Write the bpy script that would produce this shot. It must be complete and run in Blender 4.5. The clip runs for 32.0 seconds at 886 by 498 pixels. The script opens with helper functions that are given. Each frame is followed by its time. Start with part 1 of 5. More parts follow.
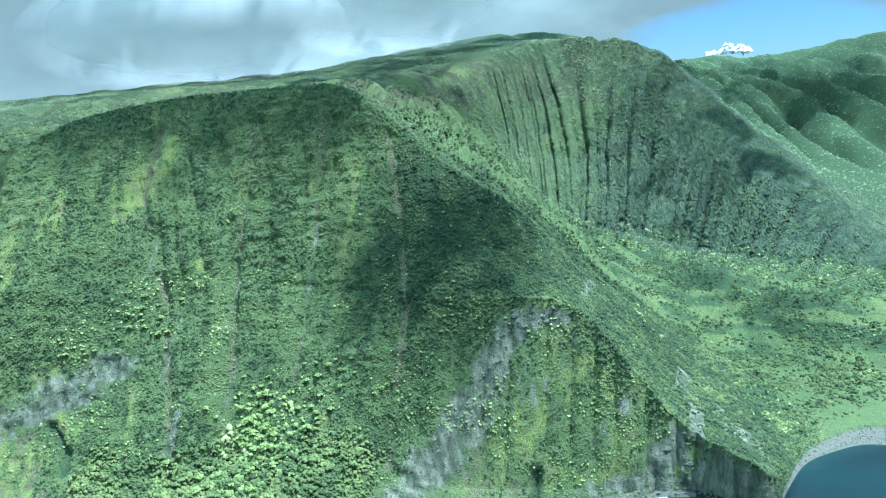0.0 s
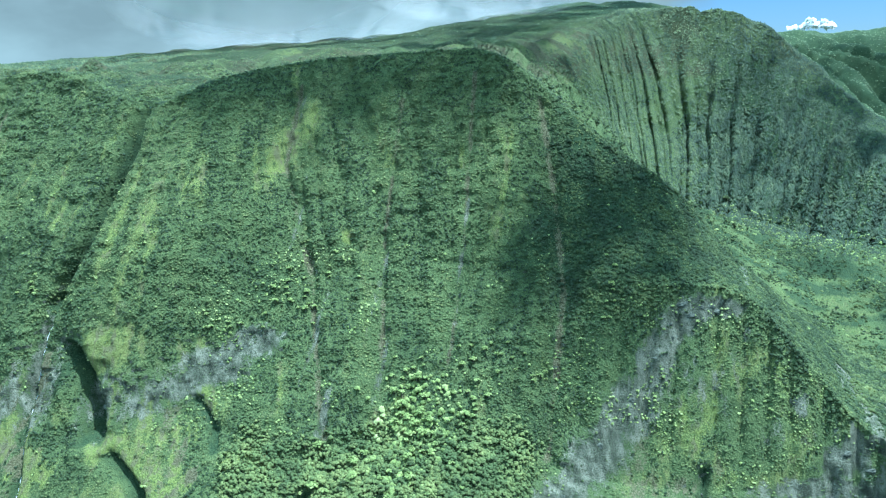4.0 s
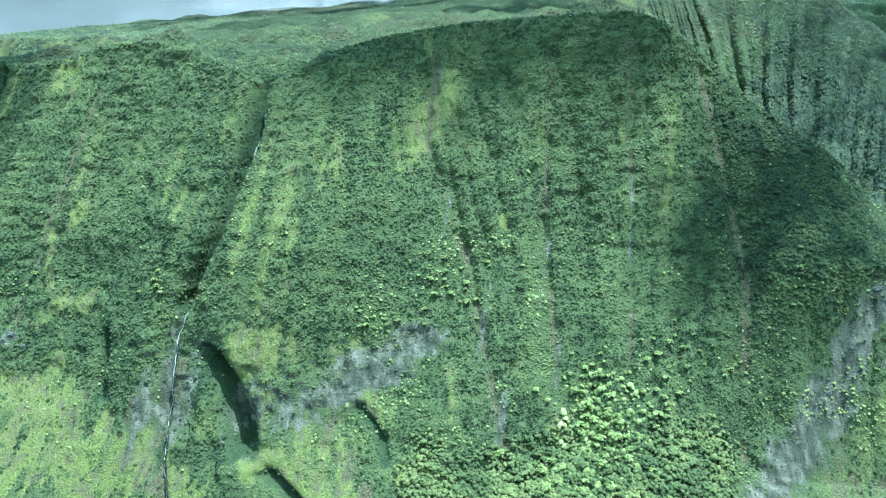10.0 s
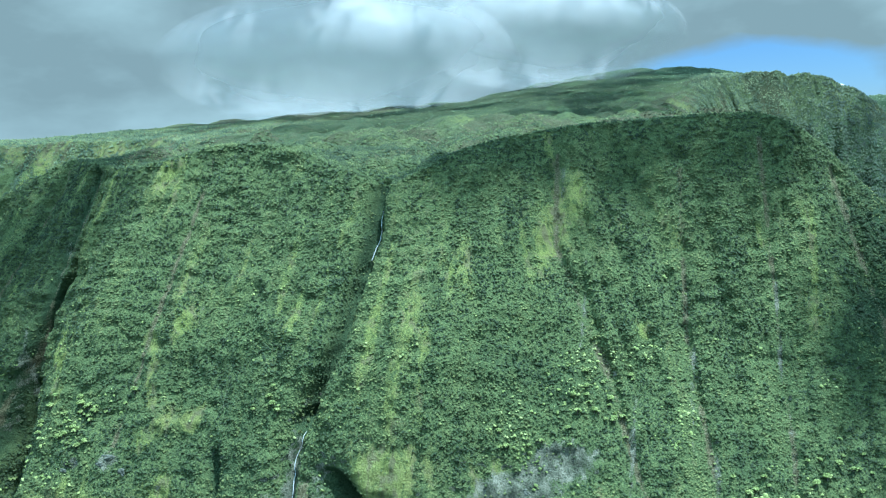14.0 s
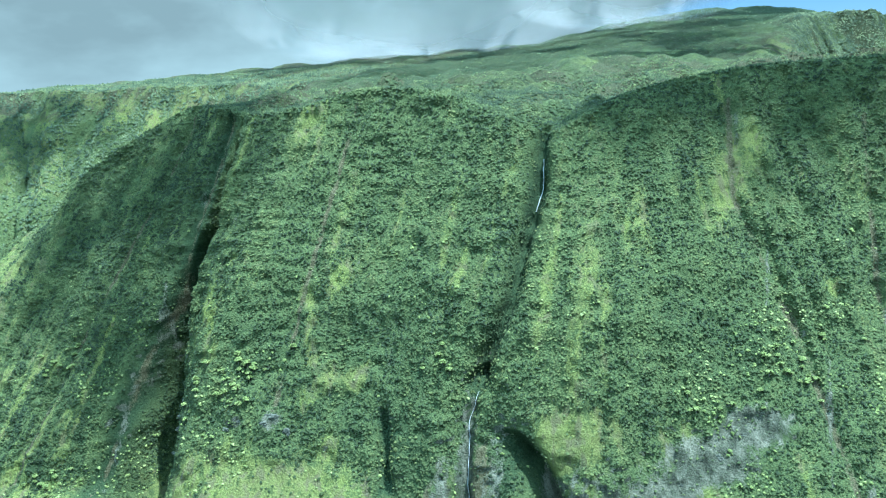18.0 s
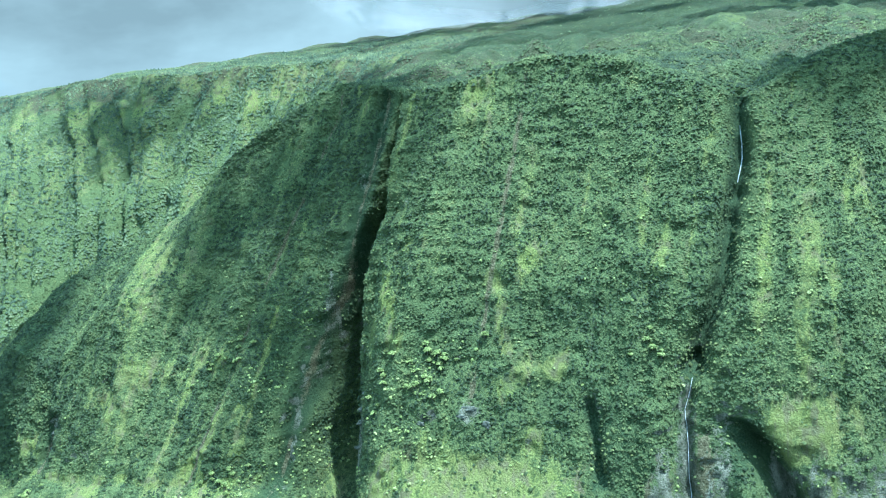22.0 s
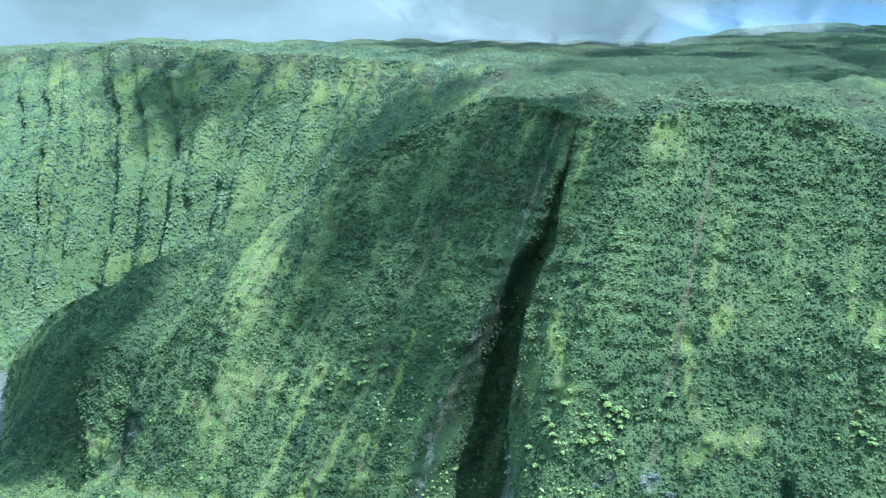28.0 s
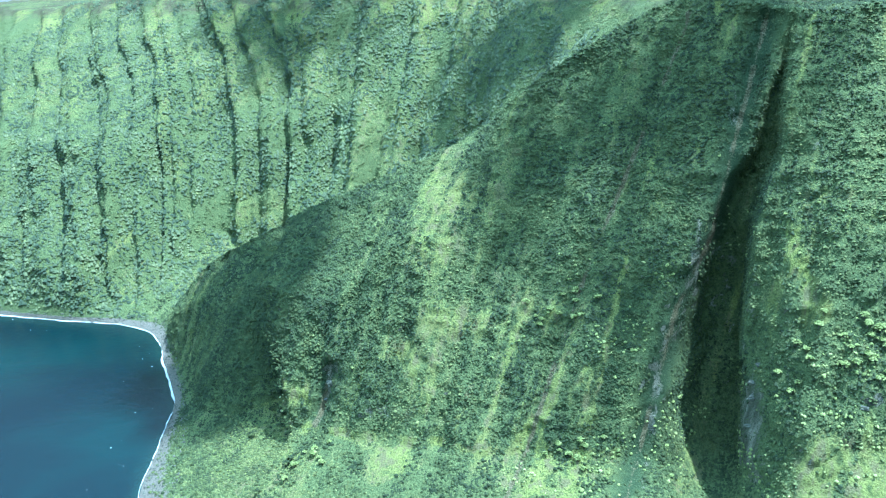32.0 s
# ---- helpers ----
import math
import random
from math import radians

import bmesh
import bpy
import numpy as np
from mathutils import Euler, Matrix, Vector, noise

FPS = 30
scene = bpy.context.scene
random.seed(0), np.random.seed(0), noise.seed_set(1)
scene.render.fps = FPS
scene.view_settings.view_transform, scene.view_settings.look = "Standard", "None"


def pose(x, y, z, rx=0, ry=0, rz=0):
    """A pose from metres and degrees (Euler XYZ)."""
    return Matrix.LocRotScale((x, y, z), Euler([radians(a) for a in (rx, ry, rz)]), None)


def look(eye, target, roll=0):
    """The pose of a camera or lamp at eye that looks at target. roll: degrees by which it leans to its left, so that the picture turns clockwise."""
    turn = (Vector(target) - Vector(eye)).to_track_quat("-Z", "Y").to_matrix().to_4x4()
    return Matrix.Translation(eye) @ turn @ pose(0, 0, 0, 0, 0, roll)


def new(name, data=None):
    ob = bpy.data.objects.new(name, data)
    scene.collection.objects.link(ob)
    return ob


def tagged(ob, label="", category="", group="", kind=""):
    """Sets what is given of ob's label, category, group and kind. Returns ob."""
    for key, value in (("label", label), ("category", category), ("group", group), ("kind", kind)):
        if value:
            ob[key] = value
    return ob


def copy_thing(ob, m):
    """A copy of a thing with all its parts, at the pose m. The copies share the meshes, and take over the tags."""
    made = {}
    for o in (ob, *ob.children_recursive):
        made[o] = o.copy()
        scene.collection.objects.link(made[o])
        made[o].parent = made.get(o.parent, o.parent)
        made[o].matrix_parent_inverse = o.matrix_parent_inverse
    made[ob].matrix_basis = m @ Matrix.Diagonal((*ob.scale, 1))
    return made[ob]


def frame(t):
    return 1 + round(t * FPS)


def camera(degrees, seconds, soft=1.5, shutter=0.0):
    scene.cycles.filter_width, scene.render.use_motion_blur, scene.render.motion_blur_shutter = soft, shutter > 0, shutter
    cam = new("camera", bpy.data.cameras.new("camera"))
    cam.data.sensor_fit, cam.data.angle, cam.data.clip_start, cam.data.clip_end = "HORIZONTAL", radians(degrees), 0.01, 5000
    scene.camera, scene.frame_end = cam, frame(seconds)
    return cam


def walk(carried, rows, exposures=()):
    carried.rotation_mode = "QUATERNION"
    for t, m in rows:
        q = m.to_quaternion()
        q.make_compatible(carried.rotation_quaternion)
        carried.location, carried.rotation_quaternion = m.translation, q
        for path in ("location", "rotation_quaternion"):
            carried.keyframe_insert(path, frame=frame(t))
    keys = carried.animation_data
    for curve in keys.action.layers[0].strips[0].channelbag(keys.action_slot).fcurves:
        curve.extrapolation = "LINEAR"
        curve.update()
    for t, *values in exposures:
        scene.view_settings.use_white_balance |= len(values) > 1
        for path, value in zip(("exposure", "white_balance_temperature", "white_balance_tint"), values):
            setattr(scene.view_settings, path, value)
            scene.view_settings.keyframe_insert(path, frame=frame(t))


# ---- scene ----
# the camera: seconds, place, then yaw to the left of +y, pitch up and roll in degrees
PATH = [
    (0.0, -0.0, -0.0, 420.7, 18.65, -9.48, -3.13),
    (0.5, -18.0, 0.3, 421.6, 18.32, -15.18, -3.90),
    (1.0, -36.0, 0.7, 422.5, 19.27, -18.97, -4.25),
    (1.5, -54.2, 1.4, 423.3, 20.08, -17.15, -3.27),
    (2.0, -72.6, 2.5, 424.1, 20.90, -14.95, -2.56),
    (2.5, -91.0, 3.9, 424.8, 21.98, -13.55, -2.07),
    (3.0, -109.6, 4.9, 425.4, 21.36, -12.01, -1.99),
    (3.5, -128.1, 5.8, 426.0, 21.46, -11.50, -1.71),
    (5.5, -203.1, 7.0, 428.0, 20.21, -11.88, -0.77),
    (6.0, -221.5, 7.7, 428.8, 20.70, -12.49, -1.55),
    (6.5, -239.8, 8.4, 429.7, 21.28, -13.93, -1.89),
    (7.0, -258.0, 9.6, 430.8, 21.38, -15.45, -1.62),
    (7.5, -276.1, 10.8, 431.9, 20.94, -15.78, -1.81),
    (8.0, -294.2, 12.1, 433.0, 20.56, -15.77, -2.20),
    (8.5, -312.4, 13.4, 434.1, 19.75, -14.73, -2.64),
    (9.0, -330.6, 14.5, 435.0, 19.02, -13.63, -2.24),
    (9.5, -348.8, 15.6, 435.8, 18.98, -13.86, -1.93),
    (10.0, -367.1, 16.7, 436.4, 18.96, -14.04, -2.16),
    (10.5, -385.5, 18.0, 436.7, 18.85, -13.49, -2.32),
    (11.0, -403.9, 19.5, 436.9, 18.22, -11.99, -2.15),
    (11.5, -422.3, 20.8, 437.0, 17.15, -10.30, -2.21),
    (12.0, -440.6, 21.9, 437.2, 16.52, -9.81, -2.45),
    (12.5, -458.9, 23.0, 437.3, 16.23, -8.76, -1.86),
    (13.0, -477.3, 23.9, 437.6, 16.27, -7.31, -1.50),
    (13.5, -495.6, 24.6, 437.9, 16.98, -7.04, -1.54),
    (14.0, -513.9, 25.2, 438.2, 18.06, -6.97, -2.18),
    (14.5, -532.1, 25.9, 438.5, 18.98, -7.45, -3.17),
    (16.5, -602.9, 26.6, 440.4, 18.85, -8.31, -0.19),
    (17.0, -620.5, 26.0, 441.0, 18.73, -8.64, -0.70),
    (17.5, -638.1, 25.3, 441.7, 19.25, -9.53, -1.66),
    (18.0, -655.7, 24.6, 442.4, 19.87, -10.68, -2.36),
    (18.5, -673.3, 24.1, 443.2, 20.12, -10.47, -2.10),
    (19.0, -691.0, 23.6, 444.1, 20.35, -9.98, -2.21),
    (19.5, -708.7, 23.0, 445.2, 20.64, -10.53, -2.50),
    (20.0, -726.5, 22.5, 446.4, 21.17, -11.26, -3.01),
    (20.5, -744.2, 21.9, 447.7, 22.09, -12.40, -3.91),
    (21.0, -761.8, 21.4, 448.9, 22.87, -13.37, -4.67),
    (21.5, -779.3, 20.8, 450.2, 23.01, -13.27, -4.93),
    (22.0, -796.6, 20.3, 451.4, 22.87, -12.61, -4.97),
    (22.5, -813.8, 20.0, 452.5, 22.00, -11.38, -4.66),
    (23.0, -830.9, 19.5, 453.6, 21.58, -11.24, -4.13),
    (23.5, -848.0, 19.1, 454.8, 21.44, -11.69, -3.79),
    (24.0, -865.1, 18.7, 456.0, 21.42, -12.22, -3.39),
    (24.5, -882.4, 18.3, 457.1, 21.19, -12.54, -2.85),
    (25.0, -899.9, 17.9, 458.2, 20.95, -12.20, -2.55),
    (25.5, -917.5, 17.6, 459.2, 20.18, -11.40, -1.38),
    (27.5, -987.7, 13.8, 461.8, 19.09, -11.72, 1.69),
    (28.0, -1005.8, 12.6, 462.2, 19.17, -12.16, 3.27),
    (28.5, -1024.0, 11.2, 462.5, 18.95, -12.77, 4.02),
    (29.0, -1042.1, 9.7, 462.6, 19.08, -13.59, 3.21),
    (29.5, -1060.2, 7.9, 462.8, 19.73, -14.73, 2.08),
    (30.0, -1078.1, 6.1, 462.9, 20.45, -15.92, 0.87),
    (30.5, -1096.2, 4.4, 463.0, 21.64, -17.18, 0.15),
    (31.0, -1114.4, 2.8, 463.1, 22.20, -17.79, -0.98),
    (31.5, -1132.8, 1.4, 463.0, 22.37, -18.07, -1.45),
    (32.0, -1151.2, 0.0, 463.0, 22.60, -18.07, -2.15),
]


def gaze(x, y, z, yaw, pitch, roll):
    a, b = radians(yaw), radians(pitch)
    ahead = Vector((-math.sin(a) * math.cos(b), math.cos(a) * math.cos(b), math.sin(b)))
    eye = Vector((x, y, z))
    return look(eye, eye + ahead * 100, roll)


cam = camera(57.11, 32.0, 1.2)
TONE = [(0.0, 0.07), (1.0, 0.46), (2.0, 0.36), (3.0, 0.0), (5.0, -0.15), (6.0, -0.08), (7.0, 0.18), (8.0, 0.1), (9.0, -0.02), (10.0, 0.02), (12.5, -0.2), (15.0, -0.2), (17.0, -0.06), (18.0, 0.0), (20.0, -0.1), (22.0, 0.06), (23.5, 0.0), (25.0, 0.0), (28.0, 0.0), (30.0, 0.08), (32.0, 0.28)]
walk(cam, [(t, gaze(*row)) for t, *row in PATH],
     [(t, 1.1 + e, float(np.interp(t, (0, 8, 14, 19, 23, 30), (4430, 4470, 4540, 4530, 4430, 4310))), float(np.interp(t, (19, 30), (2, 8)))) for t, e in TONE])

# ---- light ----
SUN_FROM = Vector((0.31, 0.07, 0.95)).normalized()
sun = new("sun", bpy.data.lights.new("sun", "SUN"))
sun.data.energy, sun.data.angle, sun.data.color = 4.5, radians(1.0), (1.0, 0.93, 0.77)
sun.matrix_world = look(SUN_FROM * 3000, (0, 0, 0))

world = bpy.data.worlds.new("world")
scene.world = world
world.use_nodes = True


def mix_node_multiply(t, a, tone):
    """The clear sky, deeper by some tone."""
    n = t.nodes.new("ShaderNodeMix")
    n.data_type, n.blend_type, n.inputs[0].default_value = "RGBA", "MULTIPLY", 1.0
    t.links.new(a, n.inputs[6])
    n.inputs[7].default_value = (*tone, 1)
    return n.outputs[2]


def sky_world():
    t = world.node_tree
    t.nodes.clear()
    n = t.nodes.new
    out, bg, sky = n("ShaderNodeOutputWorld"), n("ShaderNodeBackground"), n("ShaderNodeTexSky")
    sky.sky_type, sky.sun_disc = "NISHITA", False
    sky.sun_elevation = math.asin(SUN_FROM.z)
    sky.sun_rotation = math.atan2(SUN_FROM.x, SUN_FROM.y)
    sky.air_density, sky.dust_density = 1.0, 0.3
    co, mp, cl = n("ShaderNodeTexCoord"), n("ShaderNodeMapping"), n("ShaderNodeTexNoise")
    mp.inputs["Scale"].default_value = (1.0, 1.0, 2.2)
    cl.inputs["Scale"].default_value, cl.inputs["Detail"].default_value, cl.inputs["Roughness"].default_value = 2.3, 6, 0.52
    ramp, tone, mix = n("ShaderNodeValToRGB"), n("ShaderNodeValToRGB"), n("ShaderNodeMix")
    ramp.color_ramp.elements[0].position, ramp.color_ramp.elements[1].position = 0.08, 0.18
    tone.color_ramp.elements[0].position, tone.color_ramp.elements[1].position = 0.42, 0.68
    tone.color_ramp.elements[0].color, tone.color_ramp.elements[1].color = (1.9, 2.14, 1.77, 1), (3.95, 4.4, 3.6, 1)
    mix.data_type = "RGBA"
    bg.inputs["Strength"].default_value = 0.095
    t.links.new(co.outputs["Generated"], mp.inputs[0])
    t.links.new(mp.outputs[0], cl.inputs["Vector"])
    t.links.new(cl.outputs[0], ramp.inputs[0])
    t.links.new(cl.outputs[0], tone.inputs[0])
    # clear sky low over the valley head and far along the coast
    def toward(az, el, lo, hi):
        d = n("ShaderNodeVectorMath")
        d.operation = "DOT_PRODUCT"
        d.inputs[1].default_value = Vector((-math.sin(radians(az)), math.cos(radians(az)), 2.6 * math.tan(radians(el)))).normalized()
        flat = n("ShaderNodeVectorMath")
        flat.operation, flat.inputs[1].default_value = "MULTIPLY", (1, 1, 2.6)
        t.links.new(co.outputs["Generated"], flat.inputs[0])
        nudge = n("ShaderNodeVectorMath")
        nudge.operation = "NORMALIZE"
        t.links.new(flat.outputs[0], nudge.inputs[0])
        t.links.new(nudge.outputs[0], d.inputs[0])
        wob = n("ShaderNodeMath")
        wob.operation, wob.inputs[1].default_value = "MULTIPLY_ADD", 0.05
        t.links.new(cl.outputs[0], wob.inputs[0])
        t.links.new(d.outputs["Value"], wob.inputs[2])
        m = n("ShaderNodeMapRange")
        m.inputs[1].default_value, m.inputs[2].default_value, m.inputs[3].default_value, m.inputs[4].default_value = lo, hi, 1, 0
        t.links.new(wob.outputs[0], m.inputs[0])
        return m.outputs[0]

    cover = ramp.outputs[0]
    for az, el, lo, hi in ((-3, 3, 0.983 + 0.025, 0.989 + 0.025), (60, -2, 0.975 + 0.025, 0.985 + 0.025)):
        k = n("ShaderNodeMath")
        k.operation = "MULTIPLY"
        t.links.new(cover, k.inputs[0])
        t.links.new(toward(az, el, lo, hi), k.inputs[1])
        cover = k.outputs[0]
    t.links.new(cover, mix.inputs[0])
    t.links.new(mix_node_multiply(t, sky.outputs[0], (0.42, 0.5, 0.58)), mix.inputs[6])
    t.links.new(tone.outputs[0], mix.inputs[7])
    # the sky above the view is raised, brighter and bluer, to fill the shadows
    sep, high = n("ShaderNodeSeparateXYZ"), n("ShaderNodeMapRange")
    high.inputs[1].default_value, high.inputs[2].default_value, high.inputs[3].default_value, high.inputs[4].default_value = 0.3, 0.8, 0.0, 1.0
    t.links.new(co.outputs["Generated"], sep.inputs[0])
    t.links.new(sep.outputs[2], high.inputs[0])
    up, lift = n("ShaderNodeMix"), n("ShaderNodeVectorMath")
    up.data_type = "RGBA"
    up.inputs[6].default_value, up.inputs[7].default_value = (1, 1, 1, 1), (2.9, 3.3, 4.1, 1)
    lift.operation = "MULTIPLY"
    t.links.new(high.outputs[0], up.inputs[0])
    t.links.new(mix.outputs[2], lift.inputs[0])
    t.links.new(up.outputs[2], lift.inputs[1])
    t.links.new(lift.outputs[0], bg.inputs[0])
    t.links.new(bg.outputs[0], out.inputs[0])


sky_world()


# ---- materials ----
def stuff_tree(name):
    m = bpy.data.materials.new(name)
    m.use_nodes = True
    t = m.node_tree
    return m, t, t.nodes["Principled BSDF"]


def noise_node(t, scale, detail=4, rough=0.55, coord=None):
    n = t.nodes.new("ShaderNodeTexNoise")
    n.inputs["Scale"].default_value, n.inputs["Detail"].default_value, n.inputs["Roughness"].default_value = scale, detail, rough
    if coord:
        t.links.new(coord, n.inputs["Vector"])
    return n.outputs[0]


def ramp_node(t, fac, stops):
    n = t.nodes.new("ShaderNodeValToRGB")
    e = n.color_ramp.elements
    while len(e) < len(stops):
        e.new(0.5)
    for k, (p, c) in zip(e, stops):
        k.position, k.color = p, (*c, 1)
    t.links.new(fac, n.inputs[0])
    return n.outputs[0]


def mix_node(t, fac, a, b):
    n = t.nodes.new("ShaderNodeMix")
    n.data_type = "RGBA"
    for v, i in ((fac, 0), (a, 6), (b, 7)):
        if isinstance(v, (int, float)):
            n.inputs[i].default_value = v
        elif isinstance(v, tuple):
            n.inputs[i].default_value = (*v, 1)
        else:
            t.links.new(v, n.inputs[i])
    return n.outputs[2]


def math_node(t, op, a, b=0.0, clamp=False):
    n = t.nodes.new("ShaderNodeMath")
    n.operation, n.use_clamp = op, clamp
    for v, i in ((a, 0), (b, 1)):
        if isinstance(v, (int, float)):
            n.inputs[i].default_value = v
        else:
            t.links.new(v, n.inputs[i])
    return n.outputs[0]


def bump_node(t, bsdf, height, strength, distance):
    n = t.nodes.new("ShaderNodeBump")
    n.inputs["Strength"].default_value, n.inputs["Distance"].default_value = strength, distance
    t.links.new(height, n.inputs["Height"])
    t.links.new(n.outputs[0], bsdf.inputs["Normal"])


def attr_node(t, name):
    n = t.nodes.new("ShaderNodeAttribute")
    n.attribute_name = name
    return n.outputs["Fac"]


def land_material():
    """Turf, scrub, bare rock and shingle, laid by the masks of the ground."""
    m, t, b = stuff_tree("land")
    co = t.nodes.new("ShaderNodeTexCoord").outputs["Object"]
    mp = t.nodes.new("ShaderNodeMapping")
    mp.inputs["Scale"].default_value = (1, 1, 0.22)
    t.links.new(co, mp.inputs[0])
    streak = noise_node(t, 0.11, 5, 0.6, mp.outputs[0])
    broad = noise_node(t, 0.016, 4, 0.55, co)
    fine = noise_node(t, 0.55, 5, 0.65, co)
    grain = noise_node(t, 2.6, 3, 0.6, co)
    scrub = ramp_node(t, fine, [(0.3, (0.06, 0.09, 0.036)), (0.5, (0.118, 0.162, 0.06)), (0.72, (0.19, 0.235, 0.085))])
    turf = ramp_node(t, fine, [(0.28, (0.13, 0.17, 0.045)), (0.52, (0.235, 0.285, 0.072)), (0.75, (0.35, 0.39, 0.11))])
    turf = mix_node(t, ramp_node(t, broad, [(0.44, (0, 0, 0)), (0.64, (0.6, 0.6, 0.6))]), turf, mix_node(t, fine, (0.16, 0.185, 0.06), (0.27, 0.275, 0.1)))
    turf = mix_node(t, ramp_node(t, streak, [(0.5, (0, 0, 0)), (0.62, (0.8, 0.8, 0.8))]), turf, mix_node(t, grain, (0.11, 0.115, 0.055), (0.24, 0.225, 0.12)))
    turf = mix_node(t, ramp_node(t, streak, [(0.34, (0.85, 0.85, 0.85)), (0.44, (0, 0, 0))]), turf, mix_node(t, grain, (0.04, 0.066, 0.026), (0.1, 0.14, 0.045)))
    crag = math_node(t, "ADD", math_node(t, "MULTIPLY", streak, 0.5), math_node(t, "MULTIPLY", math_node(t, "ADD", fine, grain), 0.27))
    rock = ramp_node(t, crag, [(0.4, (0.028, 0.033, 0.024)), (0.5, (0.11, 0.122, 0.082)), (0.6, (0.3, 0.305, 0.22))])
    rock = mix_node(t, ramp_node(t, fine, [(0.52, (0, 0, 0)), (0.66, (1, 1, 1))]), rock, (0.065, 0.09, 0.042))
    shingle = ramp_node(t, grain, [(0.3, (0.085, 0.085, 0.066)), (0.6, (0.21, 0.205, 0.16)), (0.8, (0.36, 0.35, 0.28))])
    wob = math_node(t, "MULTIPLY", math_node(t, "SUBTRACT", fine, 0.5), 1.3)
    wob2 = math_node(t, "MULTIPLY", math_node(t, "SUBTRACT", streak, 0.5), 1.2)

    def mask(name, lo, hi):
        v = math_node(t, "ADD", math_node(t, "ADD", attr_node(t, name), wob), wob2)
        n = t.nodes.new("ShaderNodeMapRange")
        n.inputs[1].default_value, n.inputs[2].default_value = lo, hi
        t.links.new(v, n.inputs[0])
        return n.outputs[0]

    c = mix_node(t, mask("turf", 0.4, 0.95), scrub, turf)
    dry = ramp_node(t, fine, [(0.3, (0.04, 0.048, 0.026)), (0.5, (0.088, 0.094, 0.048)), (0.7, (0.165, 0.16, 0.085))])
    c = mix_node(t, mask("heath", 0.35, 0.8), c, dry)
    # dark ground of close woods, also laid where gullies and land lie in shade
    floor = ramp_node(t, fine, [(0.3, (0.024, 0.043, 0.02)), (0.5, (0.05, 0.083, 0.036)), (0.72, (0.095, 0.135, 0.058))])
    c = mix_node(t, mask("wood", 0.3, 0.9), c, floor)
    soil = ramp_node(t, fine, [(0.34, (0.06, 0.06, 0.03)), (0.5, (0.135, 0.13, 0.066)), (0.66, (0.23, 0.225, 0.13))])
    c = mix_node(t, mask("earth", 0.32, 0.62), c, soil)
    c = mix_node(t, mask("rock", 0.42, 0.6), c, rock)
    # sea-cliff rock with its deep shade put into the colour
    shaded_lava = ramp_node(t, crag, [(0.4, (0.012, 0.014, 0.014)), (0.52, (0.03, 0.033, 0.031)), (0.64, (0.075, 0.08, 0.07))])
    c = mix_node(t, mask("shaded_lava", 0.42, 0.6), c, shaded_lava)
    c = mix_node(t, mask("shingle", 0.42, 0.58), c, shingle)
    t.links.new(c, b.inputs["Base Color"])
    b.inputs["Roughness"].default_value = 0.95
    b.inputs["Specular IOR Level"].default_value = 0.2
    h = math_node(t, "ADD", math_node(t, "MULTIPLY", fine, 1.0), math_node(t, "MULTIPLY", grain, 0.25))
    bump_node(t, b, h, 1.0, 2.2)
    return m


def leaf_material(name, dark, mid, light):
    m, t, b = stuff_tree(name)
    g = t.nodes.new("ShaderNodeNewGeometry").outputs["Random Per Island"]
    co = t.nodes.new("ShaderNodeTexCoord").outputs["Object"]
    mp = t.nodes.new("ShaderNodeMapping")
    mp.inputs["Scale"].default_value = (1, 1, 0.4)
    t.links.new(co, mp.inputs[0])
    broad = noise_node(t, 0.03, 4, 0.55, mp.outputs[0])
    fine = noise_node(t, 0.8, 3, 0.75, co)
    strip = t.nodes.new("ShaderNodeMapping")
    strip.inputs["Scale"].default_value = (1, 1, 0.09)
    t.links.new(co, strip.inputs[0])
    band = noise_node(t, 0.085, 3, 0.6, strip.outputs[0])
    v = math_node(t, "ADD", math_node(t, "MULTIPLY", g, 0.26), math_node(t, "MULTIPLY", math_node(t, "SUBTRACT", broad, 0.37), 1.7))
    v = math_node(t, "ADD", v, math_node(t, "MULTIPLY", math_node(t, "SUBTRACT", band, 0.45), 1.3))
    c = ramp_node(t, v, [(0.16, dark), (0.48, mid), (0.84, light)])
    c = mix_node(t, ramp_node(t, fine, [(0.4, (0, 0, 0)), (0.62, (0.6, 0.6, 0.6))]), c, tuple(0.7 * k for k in dark))
    t.links.new(c, b.inputs["Base Color"])
    b.inputs["Roughness"].default_value, b.inputs["Specular IOR Level"].default_value = 0.75, 0.25
    bump_node(t, b, fine, 1.0, 1.0)
    return m


LAND = land_material()
FOREST = leaf_material("forest_leaf", (0.04, 0.063, 0.027), (0.076, 0.11, 0.038), (0.155, 0.195, 0.06))
SHORE_LEAF = leaf_material("shore_leaf", (0.1, 0.142, 0.05), (0.18, 0.228, 0.072), (0.3, 0.345, 0.11))
# midway between the forest leaf and the haze-paled leaf, so partly hazed
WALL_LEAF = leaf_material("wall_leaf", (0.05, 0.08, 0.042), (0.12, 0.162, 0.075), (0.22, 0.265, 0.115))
SCRUB = leaf_material("scrub_leaf", (0.078, 0.108, 0.04), (0.142, 0.185, 0.06), (0.245, 0.285, 0.092))
# distance haze put into the leaf colour: paler and cooler
HAZED = leaf_material("hazed_leaf", (0.125, 0.17, 0.09), (0.2, 0.255, 0.12), (0.29, 0.34, 0.155))
# leaf of the valley walls with canopy shade put into its colour
SHADED = leaf_material("shaded_leaf", (0.036, 0.058, 0.034), (0.07, 0.102, 0.054), (0.13, 0.168, 0.08))
